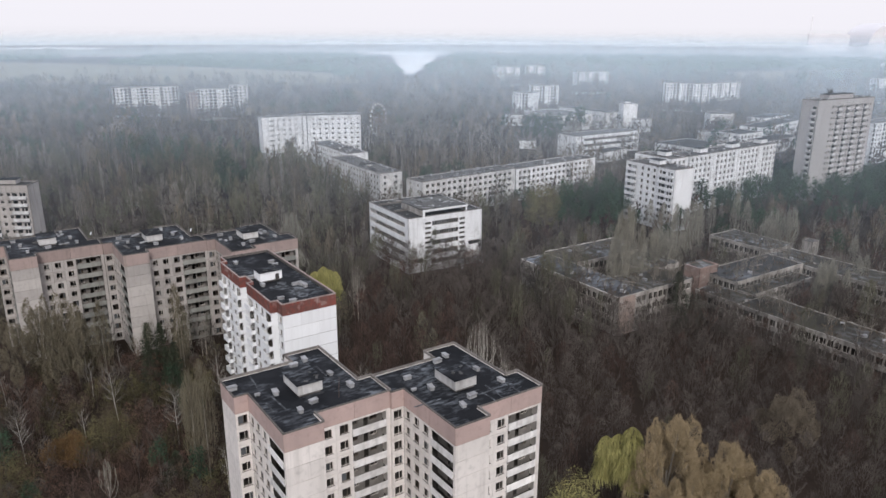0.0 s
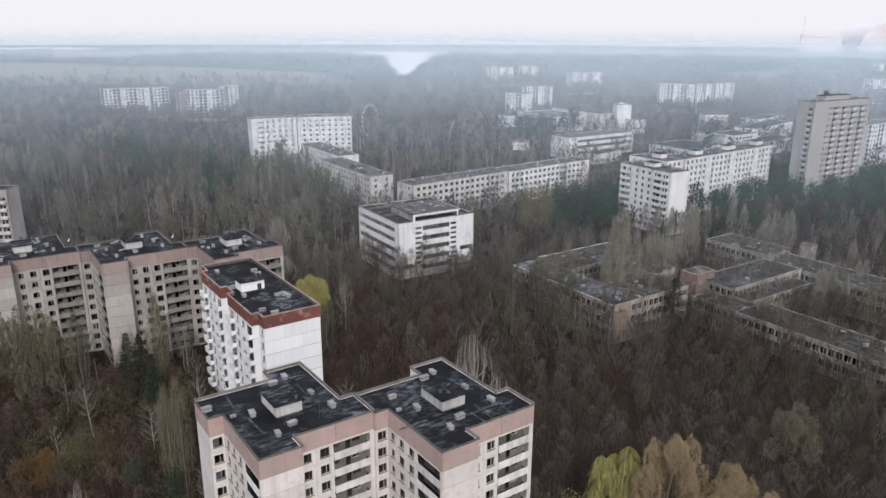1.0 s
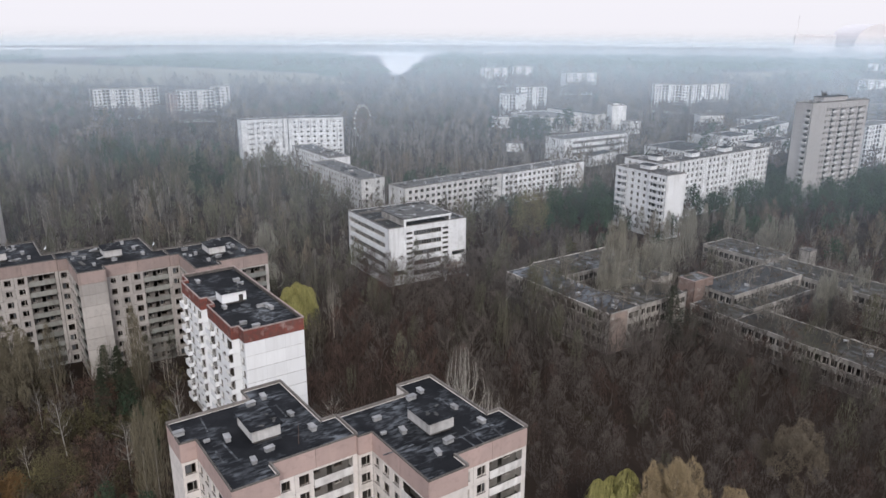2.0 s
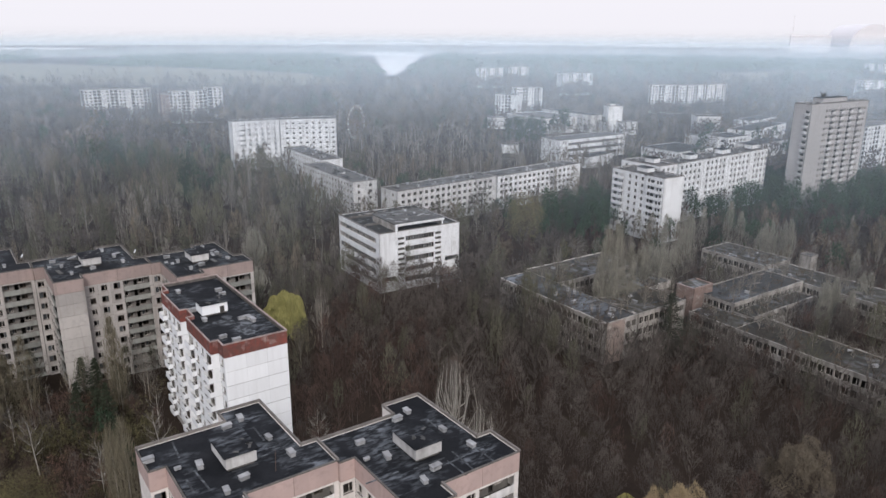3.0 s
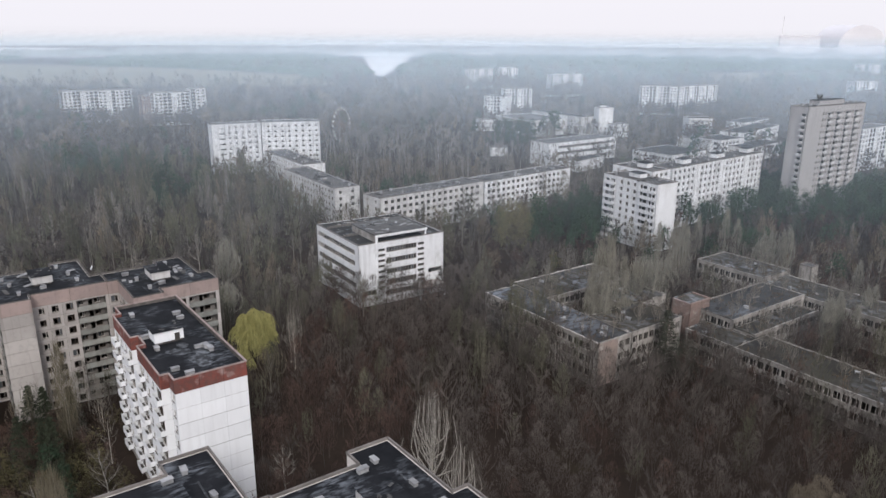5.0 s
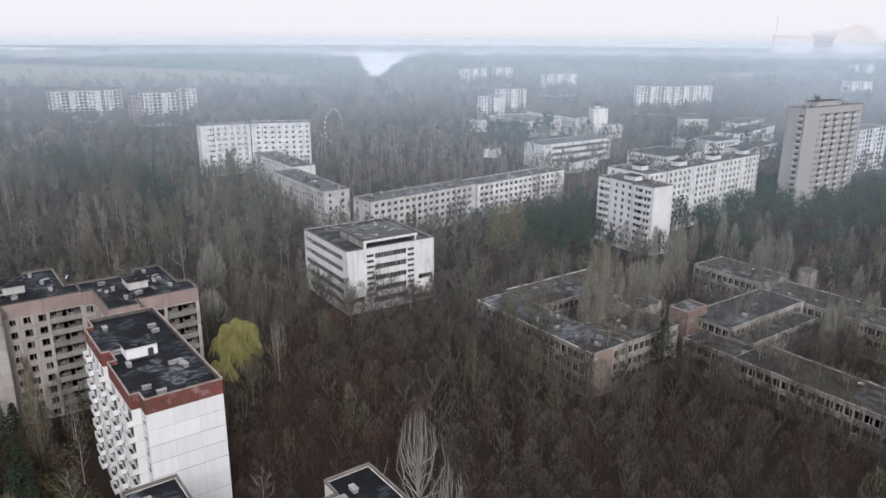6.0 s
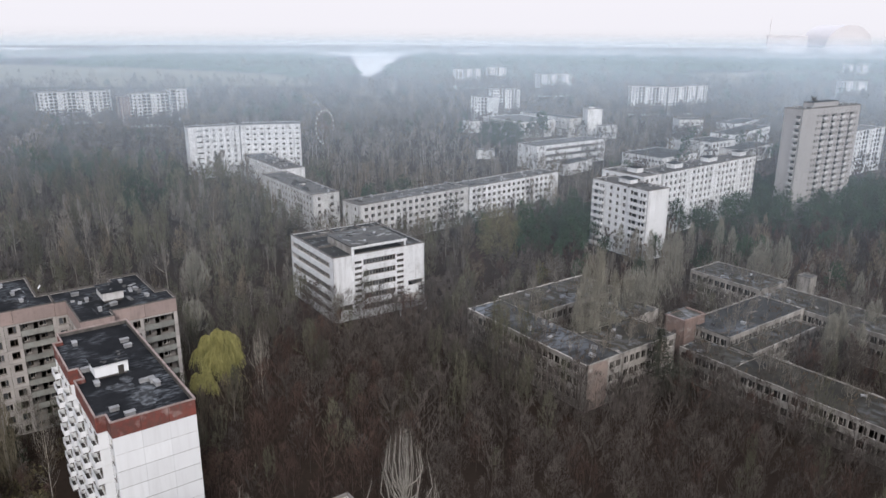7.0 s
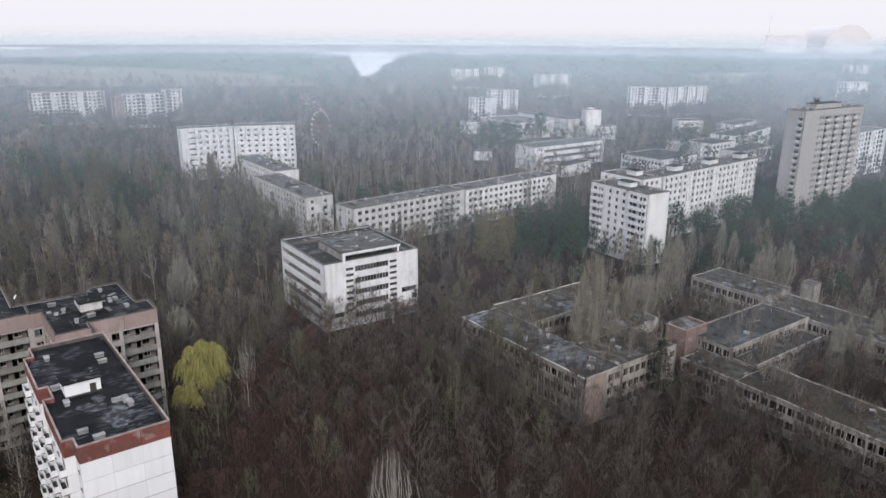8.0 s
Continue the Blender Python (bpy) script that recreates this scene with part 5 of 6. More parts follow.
def lobed_tree(height, spread, lobes, twigs, size, low=0.3, fine=1.0):
    """A broad poplar in catkins: upright rounded plumes of short twigs, side by side over a dome."""
    t = Plant()
    r = 0.014 * height
    t.limb((0, 0, -0.5), (0, 0, height * 0.55), r, r * 0.6)
    for k in range(lobes):
        f, a = math.sqrt((k + 0.4) / lobes), k * 2.4 + rng.normal(0, 0.25)
        wide, tall = spread * rng.uniform(0.18, 0.27), height * rng.uniform(0.12, 0.2)
        c = np.array([spread * f * math.cos(a), spread * f * math.sin(a), height * (low + (1 - low) * math.sqrt(max(0.0, 1 - f ** 2.2))) * rng.uniform(0.74, 1.07) - tall])
        c[2] = max(c[2], height * low * rng.uniform(0.6, 1.2))
        t.limb((0, 0, height * 0.3), c, r * 0.4, r * 0.15)
        n = twigs // lobes
        v = rng.normal(size=(n, 3))
        v /= np.linalg.norm(v, axis=1)[:, None]
        v *= (rng.random(n) ** 0.12)[:, None]
        for q in v:
            # uneven plume: bulges and gaps, and a ragged tip
            swell = 1 + 0.22 * math.sin(5 * q[0] + k) * math.sin(4 * q[2] + 2 * k)
            p = c + q * np.array([wide, wide, tall]) * swell
            t.twig(p, unit(q * (0.55, 0.55, 0.2) + rng.normal(0, 0.45, 3) + (0, 0, 0.75)), size * rng.uniform(2.2, 5.0) * fine, size * rng.uniform(0.7, 1.3) / fine)
    return t


def fan_tree(height, spread, limbs, twigs, width, low=0.12, thick=1.0):
    """A bare tree whose long pale limbs leave the trunk low and sweep upwards like a fan."""
    t = Plant()
    r = 0.011 * height
    t.limb((0, 0, -0.5), (0, 0, height * 0.5), r, r * 0.5)
    for k in range(limbs):
        a, f = k * 2.4 + rng.normal(0, 0.3), (k + rng.random()) / limbs
        reach, top = spread * rng.uniform(0.12, 1.0) * (1.05 - 0.55 * f), height * rng.uniform(0.9, 1.02)
        out = np.array([math.cos(a), math.sin(a), 0])
        top *= 1 - 0.42 * (reach / spread) ** 2
        p0 = np.array([0, 0, height * (low + 0.38 * f)])
        pts = [p0 + (out * reach * w + np.array([0, 0, (top - p0[2]) * g])) + rng.normal(0, 0.01, 3) * height * (0 < g < 1) for g, w in ((0, 0), (0.28, 0.68), (0.62, 1.0), (1.0, 0.85))]
        for i in range(3):
            t.limb(pts[i], pts[i + 1], thick * r * (0.3, 0.2, 0.14)[i], thick * r * (0.2, 0.14, 0.04)[i])
        for _ in range(twigs // limbs):
            g = rng.uniform(0.35, 3.0)
            i = min(int(g), 2)
            p = pts[i] + (pts[i + 1] - pts[i]) * (g - i)
            d = unit(unit(pts[i + 1] - pts[i]) + rng.normal(0, 0.4, 3) + np.array([0, 0, 0.25]))
            t.twig(p, d, rng.uniform(0.06, 0.14) * height, width * rng.uniform(0.6, 1.4))
    return t


def clump_tree(height, spread, lobes, tufts, size, droop=0.0, low=0.3, sharp=1.0):
    """A tree in leaf: trunk and limbs, and a crown of many small tufts in uneven lobes, or hanging strands."""
    t = Plant()
    r = 0.018 * height
    t.limb((0, 0, -0.5), (0.2, 0.1, height * 0.55), r, r * 0.6)
    t.limb((0.2, 0.1, height * 0.55), (0.1, 0.3, height * 0.9), r * 0.6, r * 0.15)
    for k in range(lobes):
        a, f = k * 2.4 + rng.normal(0, 0.3), low + (0.95 - low) * (k + 0.5) / lobes
        rad = spread * (1 - ((f - 0.45) / 0.62) ** 2 * sharp) * rng.uniform(0.45, 0.8)
        c = np.array([rad * math.cos(a), rad * math.sin(a), height * f])
        t.limb((0.1, 0.1, height * f * 0.75), c, r * 0.35, r * 0.1)
        big = np.array([1, 1, 1.35]) * spread * rng.uniform(0.30, 0.46)
        for _ in range(tufts // lobes):
            v = unit(rng.normal(size=3)) * rng.random() ** 0.35
            p = c + v * big
            if droop:
                t.twig(p, unit(np.array([v[0] * 0.25, v[1] * 0.25, -1]) + rng.normal(0, 0.08, 3)), droop * height * rng.uniform(0.5, 1.3), size)
            else:
                t.tuft(p, size * rng.uniform(0.6, 1.4))
    return t


def willow_tree(height, spread, domes, strands, width, hang):
    """A weeping willow: uneven domes of hanging strands on arching limbs."""
    t = Plant()
    r = 0.02 * height
    t.limb((0, 0, -0.5), (0.2, 0.1, height * 0.5), r, r * 0.7)
    for k in range(domes):
        a, f = k * 2.4 + rng.normal(0, 0.35), math.sqrt((k + 0.2) / domes)
        top = height * (1.0 - 0.3 * f * f) * rng.uniform(0.6, 1.04)
        wide = spread * rng.uniform(0.2, 0.36)
        c = np.array([spread * 0.72 * f * math.cos(a), spread * 0.72 * f * math.sin(a), top])
        t.limb((0.1, 0.1, height * 0.4), c - (0, 0, wide * 0.6), r * 0.4, r * 0.12)
        for _ in range(strands // domes):
            b, g = rng.uniform(0, 6.283), math.sqrt(rng.random())
            p = c + (wide * g * math.cos(b), wide * g * math.sin(b), -wide * 0.9 * g * g)
            d = unit((0.3 * g * math.cos(b), 0.3 * g * math.sin(b), -1) + rng.normal(0, 0.1, 3))
            for j in range(3):
                t.twig(p + d * hang * j * 0.42 * rng.uniform(0.8, 1.2), d, hang * rng.uniform(0.3, 0.7), width * rng.uniform(0.7, 1.3))
    return t


def pine_tree(height, spread, tufts, size, low=0.3, n=15):
    t = Plant()
    r = 0.014 * height
    t.limb((0, 0, -0.5), (0.1, 0, height * 0.95), r, r * 0.2)
    for k in range(n):
        f = low + (0.97 - low) * k / (n - 1)
        for j in range(3):
            a = k * 2.1 + j * 2.094 + rng.normal(0, 0.25)
            reach = spread * (1.02 - f) / (1.02 - low) * rng.uniform(0.7, 1.15) + 0.25
            c = np.array([reach * math.cos(a), reach * math.sin(a), height * f - 0.12 * reach])
            t.limb((0, 0, height * f), c, r * 0.25, 0.02)
            for _ in range(max(2, tufts // (3 * n))):
                g = rng.random() ** 0.6
                t.tuft(np.array([0, 0, height * f]) * (1 - g) + c * g + rng.normal(0, 0.22, 3) * np.array([1, 1, 0.6]) * (0.5 + reach * 0.3), size * rng.uniform(0.6, 1.4))
    return t


def tri_mesh(name, groups):
    """One mesh from groups of (triangles n x 3 x 3, material, tone of each triangle)."""
    groups = [(np.asarray(g, np.float32), m, np.broadcast_to(np.asarray(q, np.float32), len(g))) for g, m, q in groups if len(g)]
    tris = np.concatenate([g for g, *_ in groups])
    n = len(tris)
    me = bpy.data.meshes.new(name)
    me.vertices.add(n * 3)
    me.vertices.foreach_set("co", tris.reshape(-1))
    me.loops.add(n * 3)
    me.loops.foreach_set("vertex_index", np.arange(n * 3, dtype=np.int32))
    me.polygons.add(n)
    me.polygons.foreach_set("loop_start", np.arange(0, n * 3, 3, dtype=np.int32))
    slot = np.concatenate([np.full(len(g), k, np.int32) for k, (g, *_) in enumerate(groups)])
    for _, m, _ in groups:
        me.materials.append(m)
    me.polygons.foreach_set("material_index", slot)
    me.attributes.new("tone", "FLOAT", "POINT").data.foreach_set("value", np.repeat(np.concatenate([q for *_, q in groups]), 3))
    me.update()
    me.validate()
    return me


KINDS = {
    "brown": dict(bark=BARK, leaf=BROWNTWIG, label="bare brown-twigged deciduous tree"),
    "grey": dict(bark=PALEBARK, leaf=GREYTWIG, label="bare upright tree with pale grey-tan twigs"),
    "moss": dict(bark=BARK, leaf=MOSSTWIG, label="tall tree budding grey-green"),
    "tan": dict(bark=BARK, leaf=TANTWIG, label="tall bare tree with light tan twigs"),
    "red": dict(bark=BARK, leaf=REDTWIG, label="bare tree with reddish brown twigs"),
    "birch": dict(bark=BIRCHBARK, leaf=GREYTWIG, label="bare birch with a white trunk"),
    "olive": dict(bark=BARK, leaf=OLIVELEAF, label="rounded tree budding olive green"),
    "pine": dict(bark=BARK, leaf=PINELEAF, label="dark green pine"),
}


def make_templates(kind, detail):
    """Four trees of a kind, about 10 m high. detail 0 near, 1 middle, 2 far."""
    out = []
    for k in range(4):
        limbs, twigs, w = ((10, 290, 0.060), (7, 250, 0.126), (4, 90, 0.23))[detail]
        if kind in ("brown", "red"):
            if detail and k < 3:
                out.append(lobed_tree(10, rng.uniform(2.4, 3.2), (0, 7, 4)[detail], (0, 270, 92)[detail], (0, 0.197, 0.42)[detail], low=0.35))
            elif k == 3:
                out.append(bare_tree(9.5, rng.uniform(2.0, 2.6), 1.5, limbs, twigs, w))
            else:
                out.append(plume_tree(9.5, rng.uniform(1.9, 2.5), int(twigs * 1.1), w, low=0.2, lean=0.34, loose=0.2))
        elif kind in ("grey", "moss", "tan"):
            if detail == 2:
                out.append(plume_tree(12, rng.uniform(2.0, 2.8), 100, 0.3, low=0.15, lean=0.3, loose=0.22) if k % 2 else lobed_tree(11, 3.0, 4, 92, 0.42, low=0.3))
            elif detail == 1:
                out.append((lambda: fan_tree(12, rng.uniform(2.2, 3.0), 7, 250, 0.12, low=0.2), lambda: plume_tree(13, rng.uniform(1.9, 2.5), 275, 0.132, low=0.12, lean=0.22, loose=0.2),
                            lambda: lobed_tree(12, rng.uniform(2.2, 2.9), 6, 270, 0.186, low=0.25), lambda: plume_tree(12.5, rng.uniform(2.3, 3.0), 300, 0.132, low=0.15, lobes=3, lean=0.25, loose=0.2))[k]())
            else:
                out.append(fan_tree(11, rng.uniform(2.0, 3.0), 12, 360, 0.05, low=0.2) if k % 2 else plume_tree(12, rng.uniform(1.5, 2.2), int(twigs * 1.2), w, low=0.18, lean=0.25))
        elif kind == "birch":
            out.append(bare_tree(12, rng.uniform(1.6, 2.2), 1.2, limbs, twigs * 2 // 3, w * 0.8, low=0.35))
        elif kind == "olive":
            out.append(clump_tree(8, 2.8, (9, 7, 5)[detail], (420, 170, 60)[detail], (0.34, 0.55, 1.0)[detail]))
        else:
            out.append(clump_tree(12, 3.0, (16, 12, 5)[detail], (900, 640, 130)[detail], (0.33, 0.385, 1.0)[detail], low=0.35 + 0.05 * k, sharp=0.8))
    return out


def place_many(plants, spots):
    """Wood and foliage triangles of plants set at spots of (x, y, scale, turn, which)."""
    wood, leaf, tones = [], [], ([], [])
    arrays = [(np.array(p.wood, np.float32).reshape(-1, 3, 3), np.array(p.leaf, np.float32).reshape(-1, 3, 3)) for p in plants]
    for x, y, sc, turn, which in spots:
        c, s_ = math.cos(turn), math.sin(turn)
        m = np.array([[c, -s_, 0], [s_, c, 0], [0, 0, 1]], np.float32) * sc
        off = np.array([x, y, ground_z(x, y)], np.float32)
        tone = rng.random()
        for arr, to, q in zip(arrays[which], (wood, leaf), tones):
            to.append(arr @ m.T + off)
            q.append(np.full(len(arr), tone))
    return [(np.concatenate(a), np.concatenate(q)) for a, q in zip((wood, leaf), tones)]


def zone_kind(x, y):
    """Which kind of tree grows at a place; kinds stand in loose drifts."""
    q, v, drift = rng.random(), noise.noise((x * 0.013, y * 0.013, 5)), noise.noise((x * 0.028, y * 0.028, 11))
    c = min(max(0.55 * q + 0.45 * (0.5 + 1.1 * drift), 0.0), 1.0)
    if x > 104 and 348 - 0.3 * (x - 104) < y < 430 or 83 < x <= 104 and 316 < y < 345:
        return "pine" if q < 0.93 else "brown"
    if (x + 145) ** 2 + (y - 366) ** 2 / 2 < 330 or (x + 172) ** 2 + (y - 416) ** 2 < 220:
        return "pine" if q < 0.42 else "moss"
    if 19 < x < 54 and 298 < y < 352:
        return "pine" if q < 0.8 else "brown"
    if -10 < x < 45 and 178 < y < 262:
        return "moss" if c < 0.36 else "brown"
    if -45 < x < 130 and y < 262:
        redder = 0.75 if (x + 30) ** 2 / 500 + (y - 158) ** 2 / 700 < 1 else 0.45 if v < -0.15 else 0.12
        return "red" if q < redder else "brown" if q < 0.96 else "moss"
    if x < -45 and y < 160:
        return ("brown", "birch", "olive", "pine", "red")[int(np.searchsorted((0.36, 0.39, 0.60, 0.63), q))]
    if x < 0 and y < 470 and not (x > -75 and y > 385):
        if v > 0.22 and y > 320 and q < 0.45:
            return "pine"
        return "brown" if c < 0.36 else "moss" if c < 0.55 else "grey" if c < 0.68 else "tan" if c < 0.8 else "brown"
    if -125 < x < 70 and 385 < y < 575:
        return "grey" if c < 0.5 else "birch" if c < 0.72 else "tan" if c < 0.84 else "brown"
    if y > 470:
        if v > 0.36 and q < 0.35 or q < 0.02:
            return "pine"
        return "grey" if c < (0.55 if abs(x) < 150 else 0.35) else "brown" if c < 0.75 else "tan"
    return "pine" if q < 0.08 else "grey" if c < 0.3 else "tan" if c < 0.42 else "red" if c < 0.55 else "brown" if q < 0.97 else "olive"


def open_view(x, y, margin):
    """Inside the wedge of country that lies before the walk."""
    return abs(x - 4 + 0.075 * y) < 0.655 * y + margin


def kept_free(x, y):
    """Ground that the trees that stand out need for themselves."""
    return any((x - a) ** 2 + (y - b) ** 2 < r * r for a, b, r in ((12.5, 312, 10), (12, 301, 7), (31, 286, 5), (42, 338, 9), (-114, 592, 5), (-55, 202, 6), (-52, 190, 5), (-57.5, 193, 4), (46, 199, 5), (56, 136, 6), (-6.5, 147, 5), (-1.1, 137, 4), (30, 106, 14), (41, 106, 8), (16, 108, 8), (-80, 122, 6), (-87, 120, 5), (-90, 107, 6), (-85.4, 133, 4)))


def scatter(y0, y1, step, margin):
    spots = []
    y = y0
    while y < y1:
        half = 0.66 * y + margin
        x = -half - 0.08 * y
        while x < half:
            px, py = x + rng.uniform(-0.5, 0.5) * step, y + rng.uniform(-0.5, 0.5) * step
            if open_view(px, py, margin) and not blocked(px, py) and not kept_free(px, py) and not before_river(px, py, 10) and not (py > 1000 and any(inside(px, py, a) for a in (MEADOW, FIELD))):
                spots.append((px, py))
            x += step
        y += step
    return spots


def scale_at(x, y, kind):
    s = rng.uniform(0.7, 1.2)
    if kind in ("brown", "red") and y < 262:
        s *= 0.92
    if -50 < x < 130 and 150 < y < 262:
        s *= 1.0 + 0.32 * min(1.0, (y - 150) / 40)
        lx, ly = 0.777 * (x - 29.7) + 0.629 * (y - 193.5), 0.777 * (y - 193.5) - 0.629 * (x - 29.7)
        if -13 < lx < 1 and -4 < ly < 48:
            s *= 1.22
    elif x > 20 and 105 < y <= 150:
        s *= 1.0 + 0.35 * min(max((0.777 * (x - 29.7) + 0.629 * (y - 193.5) + 8) / 18, 0.0), 1.0)
    if x < -45 and y < 160:
        s *= 0.8
    if y > 262:
        s *= 1.15 * rng.choice((0.6, 0.85, 1.05, 1.25), p=(0.25, 0.35, 0.28, 0.12))
        if x < -75 and y < 440 and kind != "brown":
            s *= 1.25
        if kind == "pine" and x > 80 and y < 440:
            s = rng.uniform(1.0, 1.45)
    return s


def skirts():
    """Trees that crowd the feet of the far blocks."""
    spots = []
    for inv, x0, x1, y0, y1 in FOOT:
        m = inv.inverted()
        if m.translation.y < 590 or -30 < m.translation.x < 130 and m.translation.y < 700:
            continue
        for _ in range(int((x1 - x0 + y1 - y0) * 1.1)):
            on_front = rng.random() < (x1 - x0) / (x1 - x0 + y1 - y0)
            p = m @ Vector((rng.uniform(x0, x1), y0 - rng.uniform(1, 16), 0) if on_front else (x0 - rng.uniform(1, 16), rng.uniform(y0, y1), 0))
            if not blocked(p.x, p.y):
                spots.append((p.x, p.y, rng.uniform(0.8, 1.5) * (1.0 if p.y < 900 else 1.25), rng.uniform(0, 6.28), int(rng.integers(4))))
    return spots


BANDS = ((92, 250, 4.1, 0, 30), (250, 450, 6.4, 1, 45), (450, 820, 10.2, 2, 70), (820, 1650, 20.5, 2, 60))
for y0, y1, step, detail, margin in BANDS:
    groups = {}
    for x, y in scatter(y0, y1, step, margin):
        k = zone_kind(x, y)
        groups.setdefault(k, []).append((x, y, scale_at(x, y, k) * (1.0, 1.0, 1.12, 1.7)[BANDS.index((y0, y1, step, detail, margin))], rng.uniform(0, 6.28), int(rng.integers(4))))
    for k, spots in groups.items():
        plants = make_templates(k, detail)
        info = KINDS[k]
        if detail == 0:
            # the trees beside the walk stand as trees of their own
            near = [s_ for s_ in spots if s_[1] < 158 and abs(s_[0] + 20) < 75][:90]
            spots = [s_ for s_ in spots if s_ not in near]
            meshes = [(tri_mesh("trunk", [(p.wood, info["bark"], k / 4 + 0.1)]), tri_mesh("crown", [(p.leaf, info["leaf"], k / 4 + 0.1)])) for k, p in enumerate(plants)]
            for x, y, sc, turn, which in near:
                tree = tagged(new("tree"), info["label"] + " in the overgrown yards", "tree", "trees near the blocks")
                tree.matrix_world = pose(x, y, ground_z(x, y), 0, 0, math.degrees(turn)) @ Matrix.Scale(sc, 4)
                part("trunk", meshes[which][0], tree)
                part("crown", meshes[which][1], tree)
        if spots:
            wood, leaf = place_many(plants, spots)
            tagged(new("woodland", tri_mesh("woodland", [(wood[0], info["bark"], wood[1]), (leaf[0], info["leaf"], leaf[1])])), "dense overgrown woodland of " + info["label"] + "s", "woodland", kind="stuff")


plants = make_templates("grey", 2)
wood, leaf = place_many(plants, skirts())
tagged(new("woodland", tri_mesh("woodland", [(wood[0], PALEBARK, wood[1]), (leaf[0], BROWNTWIG, leaf[1])])), "bare trees crowding the feet of far blocks", "woodland", kind="stuff")


def terrace_trees():
    """Bare trees and tall stems that crowd the foot of the five-storey terraces."""
    low, tall = [], []
    for x, y, along, out, run, n in ((-42.4, 321.9, 44, -46, 60, 75), (-0.3, 362.9, 44, -46, 62, 80), (-65.7, 341.2, 128, 218, 57, 70), (-94.5, 399.0, 128, 218, 54, 60)):
        for _ in range(n):
            u, w = rng.uniform(0, run), rng.uniform(1.6, 11.0)
            p = (x + u * math.cos(radians(along)) + w * math.cos(radians(out)), y + u * math.sin(radians(along)) + w * math.sin(radians(out)))
            (tall if rng.random() < 0.22 else low).append((*p, rng.uniform(0.45, 0.85), rng.uniform(0, 6.28), int(rng.integers(4))))
    for spots, kind, m in ((low, "brown", GREYTWIG), (tall, "birch", PALETWIG)):
        wood, leaf = place_many(make_templates(kind, 1), [(a, b, sc * (1.35 if kind == "birch" else 1.0), r, k) for a, b, sc, r, k in spots])
        tagged(new("woodland", tri_mesh("woodland", [(wood[0], KINDS[kind]["bark"], wood[1]), (leaf[0], m, leaf[1])])), "bare trees and pale stems crowding the terrace walls", "woodland", kind="stuff")


terrace_trees()


def undergrowth():
    """Low brush under the yard trees: reddish, brown and olive thickets in drifts."""
    drifts = {"red": [], "brown": [], "olive": []}
    for _ in range(1500):
        x, y = rng.uniform(-118, -44), rng.uniform(93, 172)
        if blocked(x, y):
            continue
        v = noise.noise((x * 0.05, y * 0.05, 21)) + rng.normal(0, 0.12)
        drifts["red" if v < -0.08 else "brown" if v < 0.2 else "olive"].append((x, y, rng.uniform(0.6, 1.3), rng.uniform(0, 6.28), int(rng.integers(3))))
    for k, spots in drifts.items():
        plants = [plume_tree(3.2, 1.5, 110, 0.07, low=0.02, lean=0.7, short=1.6, loose=0.3) if k != "olive" else clump_tree(3.2, 1.6, 6, 130, 0.26, low=0.15) for _ in range(3)]
        wood, leaf = place_many(plants, spots)
        info = KINDS[k]
        tagged(new("undergrowth", tri_mesh("undergrowth", [(wood[0], info["bark"], wood[1]), (leaf[0], {"red": BRUSHRED, "brown": BRUSHBROWN, "olive": BRUSHOLIVE}[k], leaf[1])])), {"red": "reddish brown", "brown": "dull brown", "olive": "budding olive"}[k] + " thicket of low brush in the yards", "undergrowth", kind="stuff")


undergrowth()


def school_thicket():
    """Saplings and brush grown up against the school's outer walls."""
    plants = [plume_tree(6.6, 1.3, 105, 0.08, low=0.05, lean=0.3, loose=0.25) for _ in range(4)]
    spots = []
    for (x0, x1, y0, y1), n, tall in (((26.5, 32.6, -92, -12), 420, 0.78), ((-5.0, -0.2, -3, 46), 170, 0.8), ((4, 32, -7.5, 0), 110, 0.8), ((49, 76, -24, -16), 110, 0.9), ((50, 56, -80, -24), 90, 0.9)):
        for _ in range(n):
            p = Vector((29.7, 193.5)) + Matrix.Rotation(radians(39), 2) @ Vector((rng.uniform(x0, x1), rng.uniform(y0, y1)))
            spots.append((p.x, p.y, tall * rng.uniform(0.6, 1.15), rng.uniform(0, 6.28), int(rng.integers(4))))
    wood, leaf = place_many(plants, spots)
    tagged(new("undergrowth", tri_mesh("undergrowth", [(wood[0], BARK, wood[1]), (leaf[0], BROWNTWIG, leaf[1])])), "brown saplings and brush crowding the school walls", "undergrowth", kind="stuff")


school_thicket()


def lone_tree(plant, bark, leaf, x, y, label, z=None, turn=0.0, scale=1.0):
    tree = tagged(new("tree"), label, "tree", "trees that stand out")
    tree.matrix_world = pose(x, y - 0.9, ground_z(x, y) if z is None else z, 0, 0, turn) @ Matrix.Scale(scale, 4)
    part("trunk", tri_mesh("trunk", [(plant.wood, bark, 0.5)]), tree)
    part("crown", tri_mesh("crown", [(plant.leaf, leaf, 0.5)]), tree)
    return tree


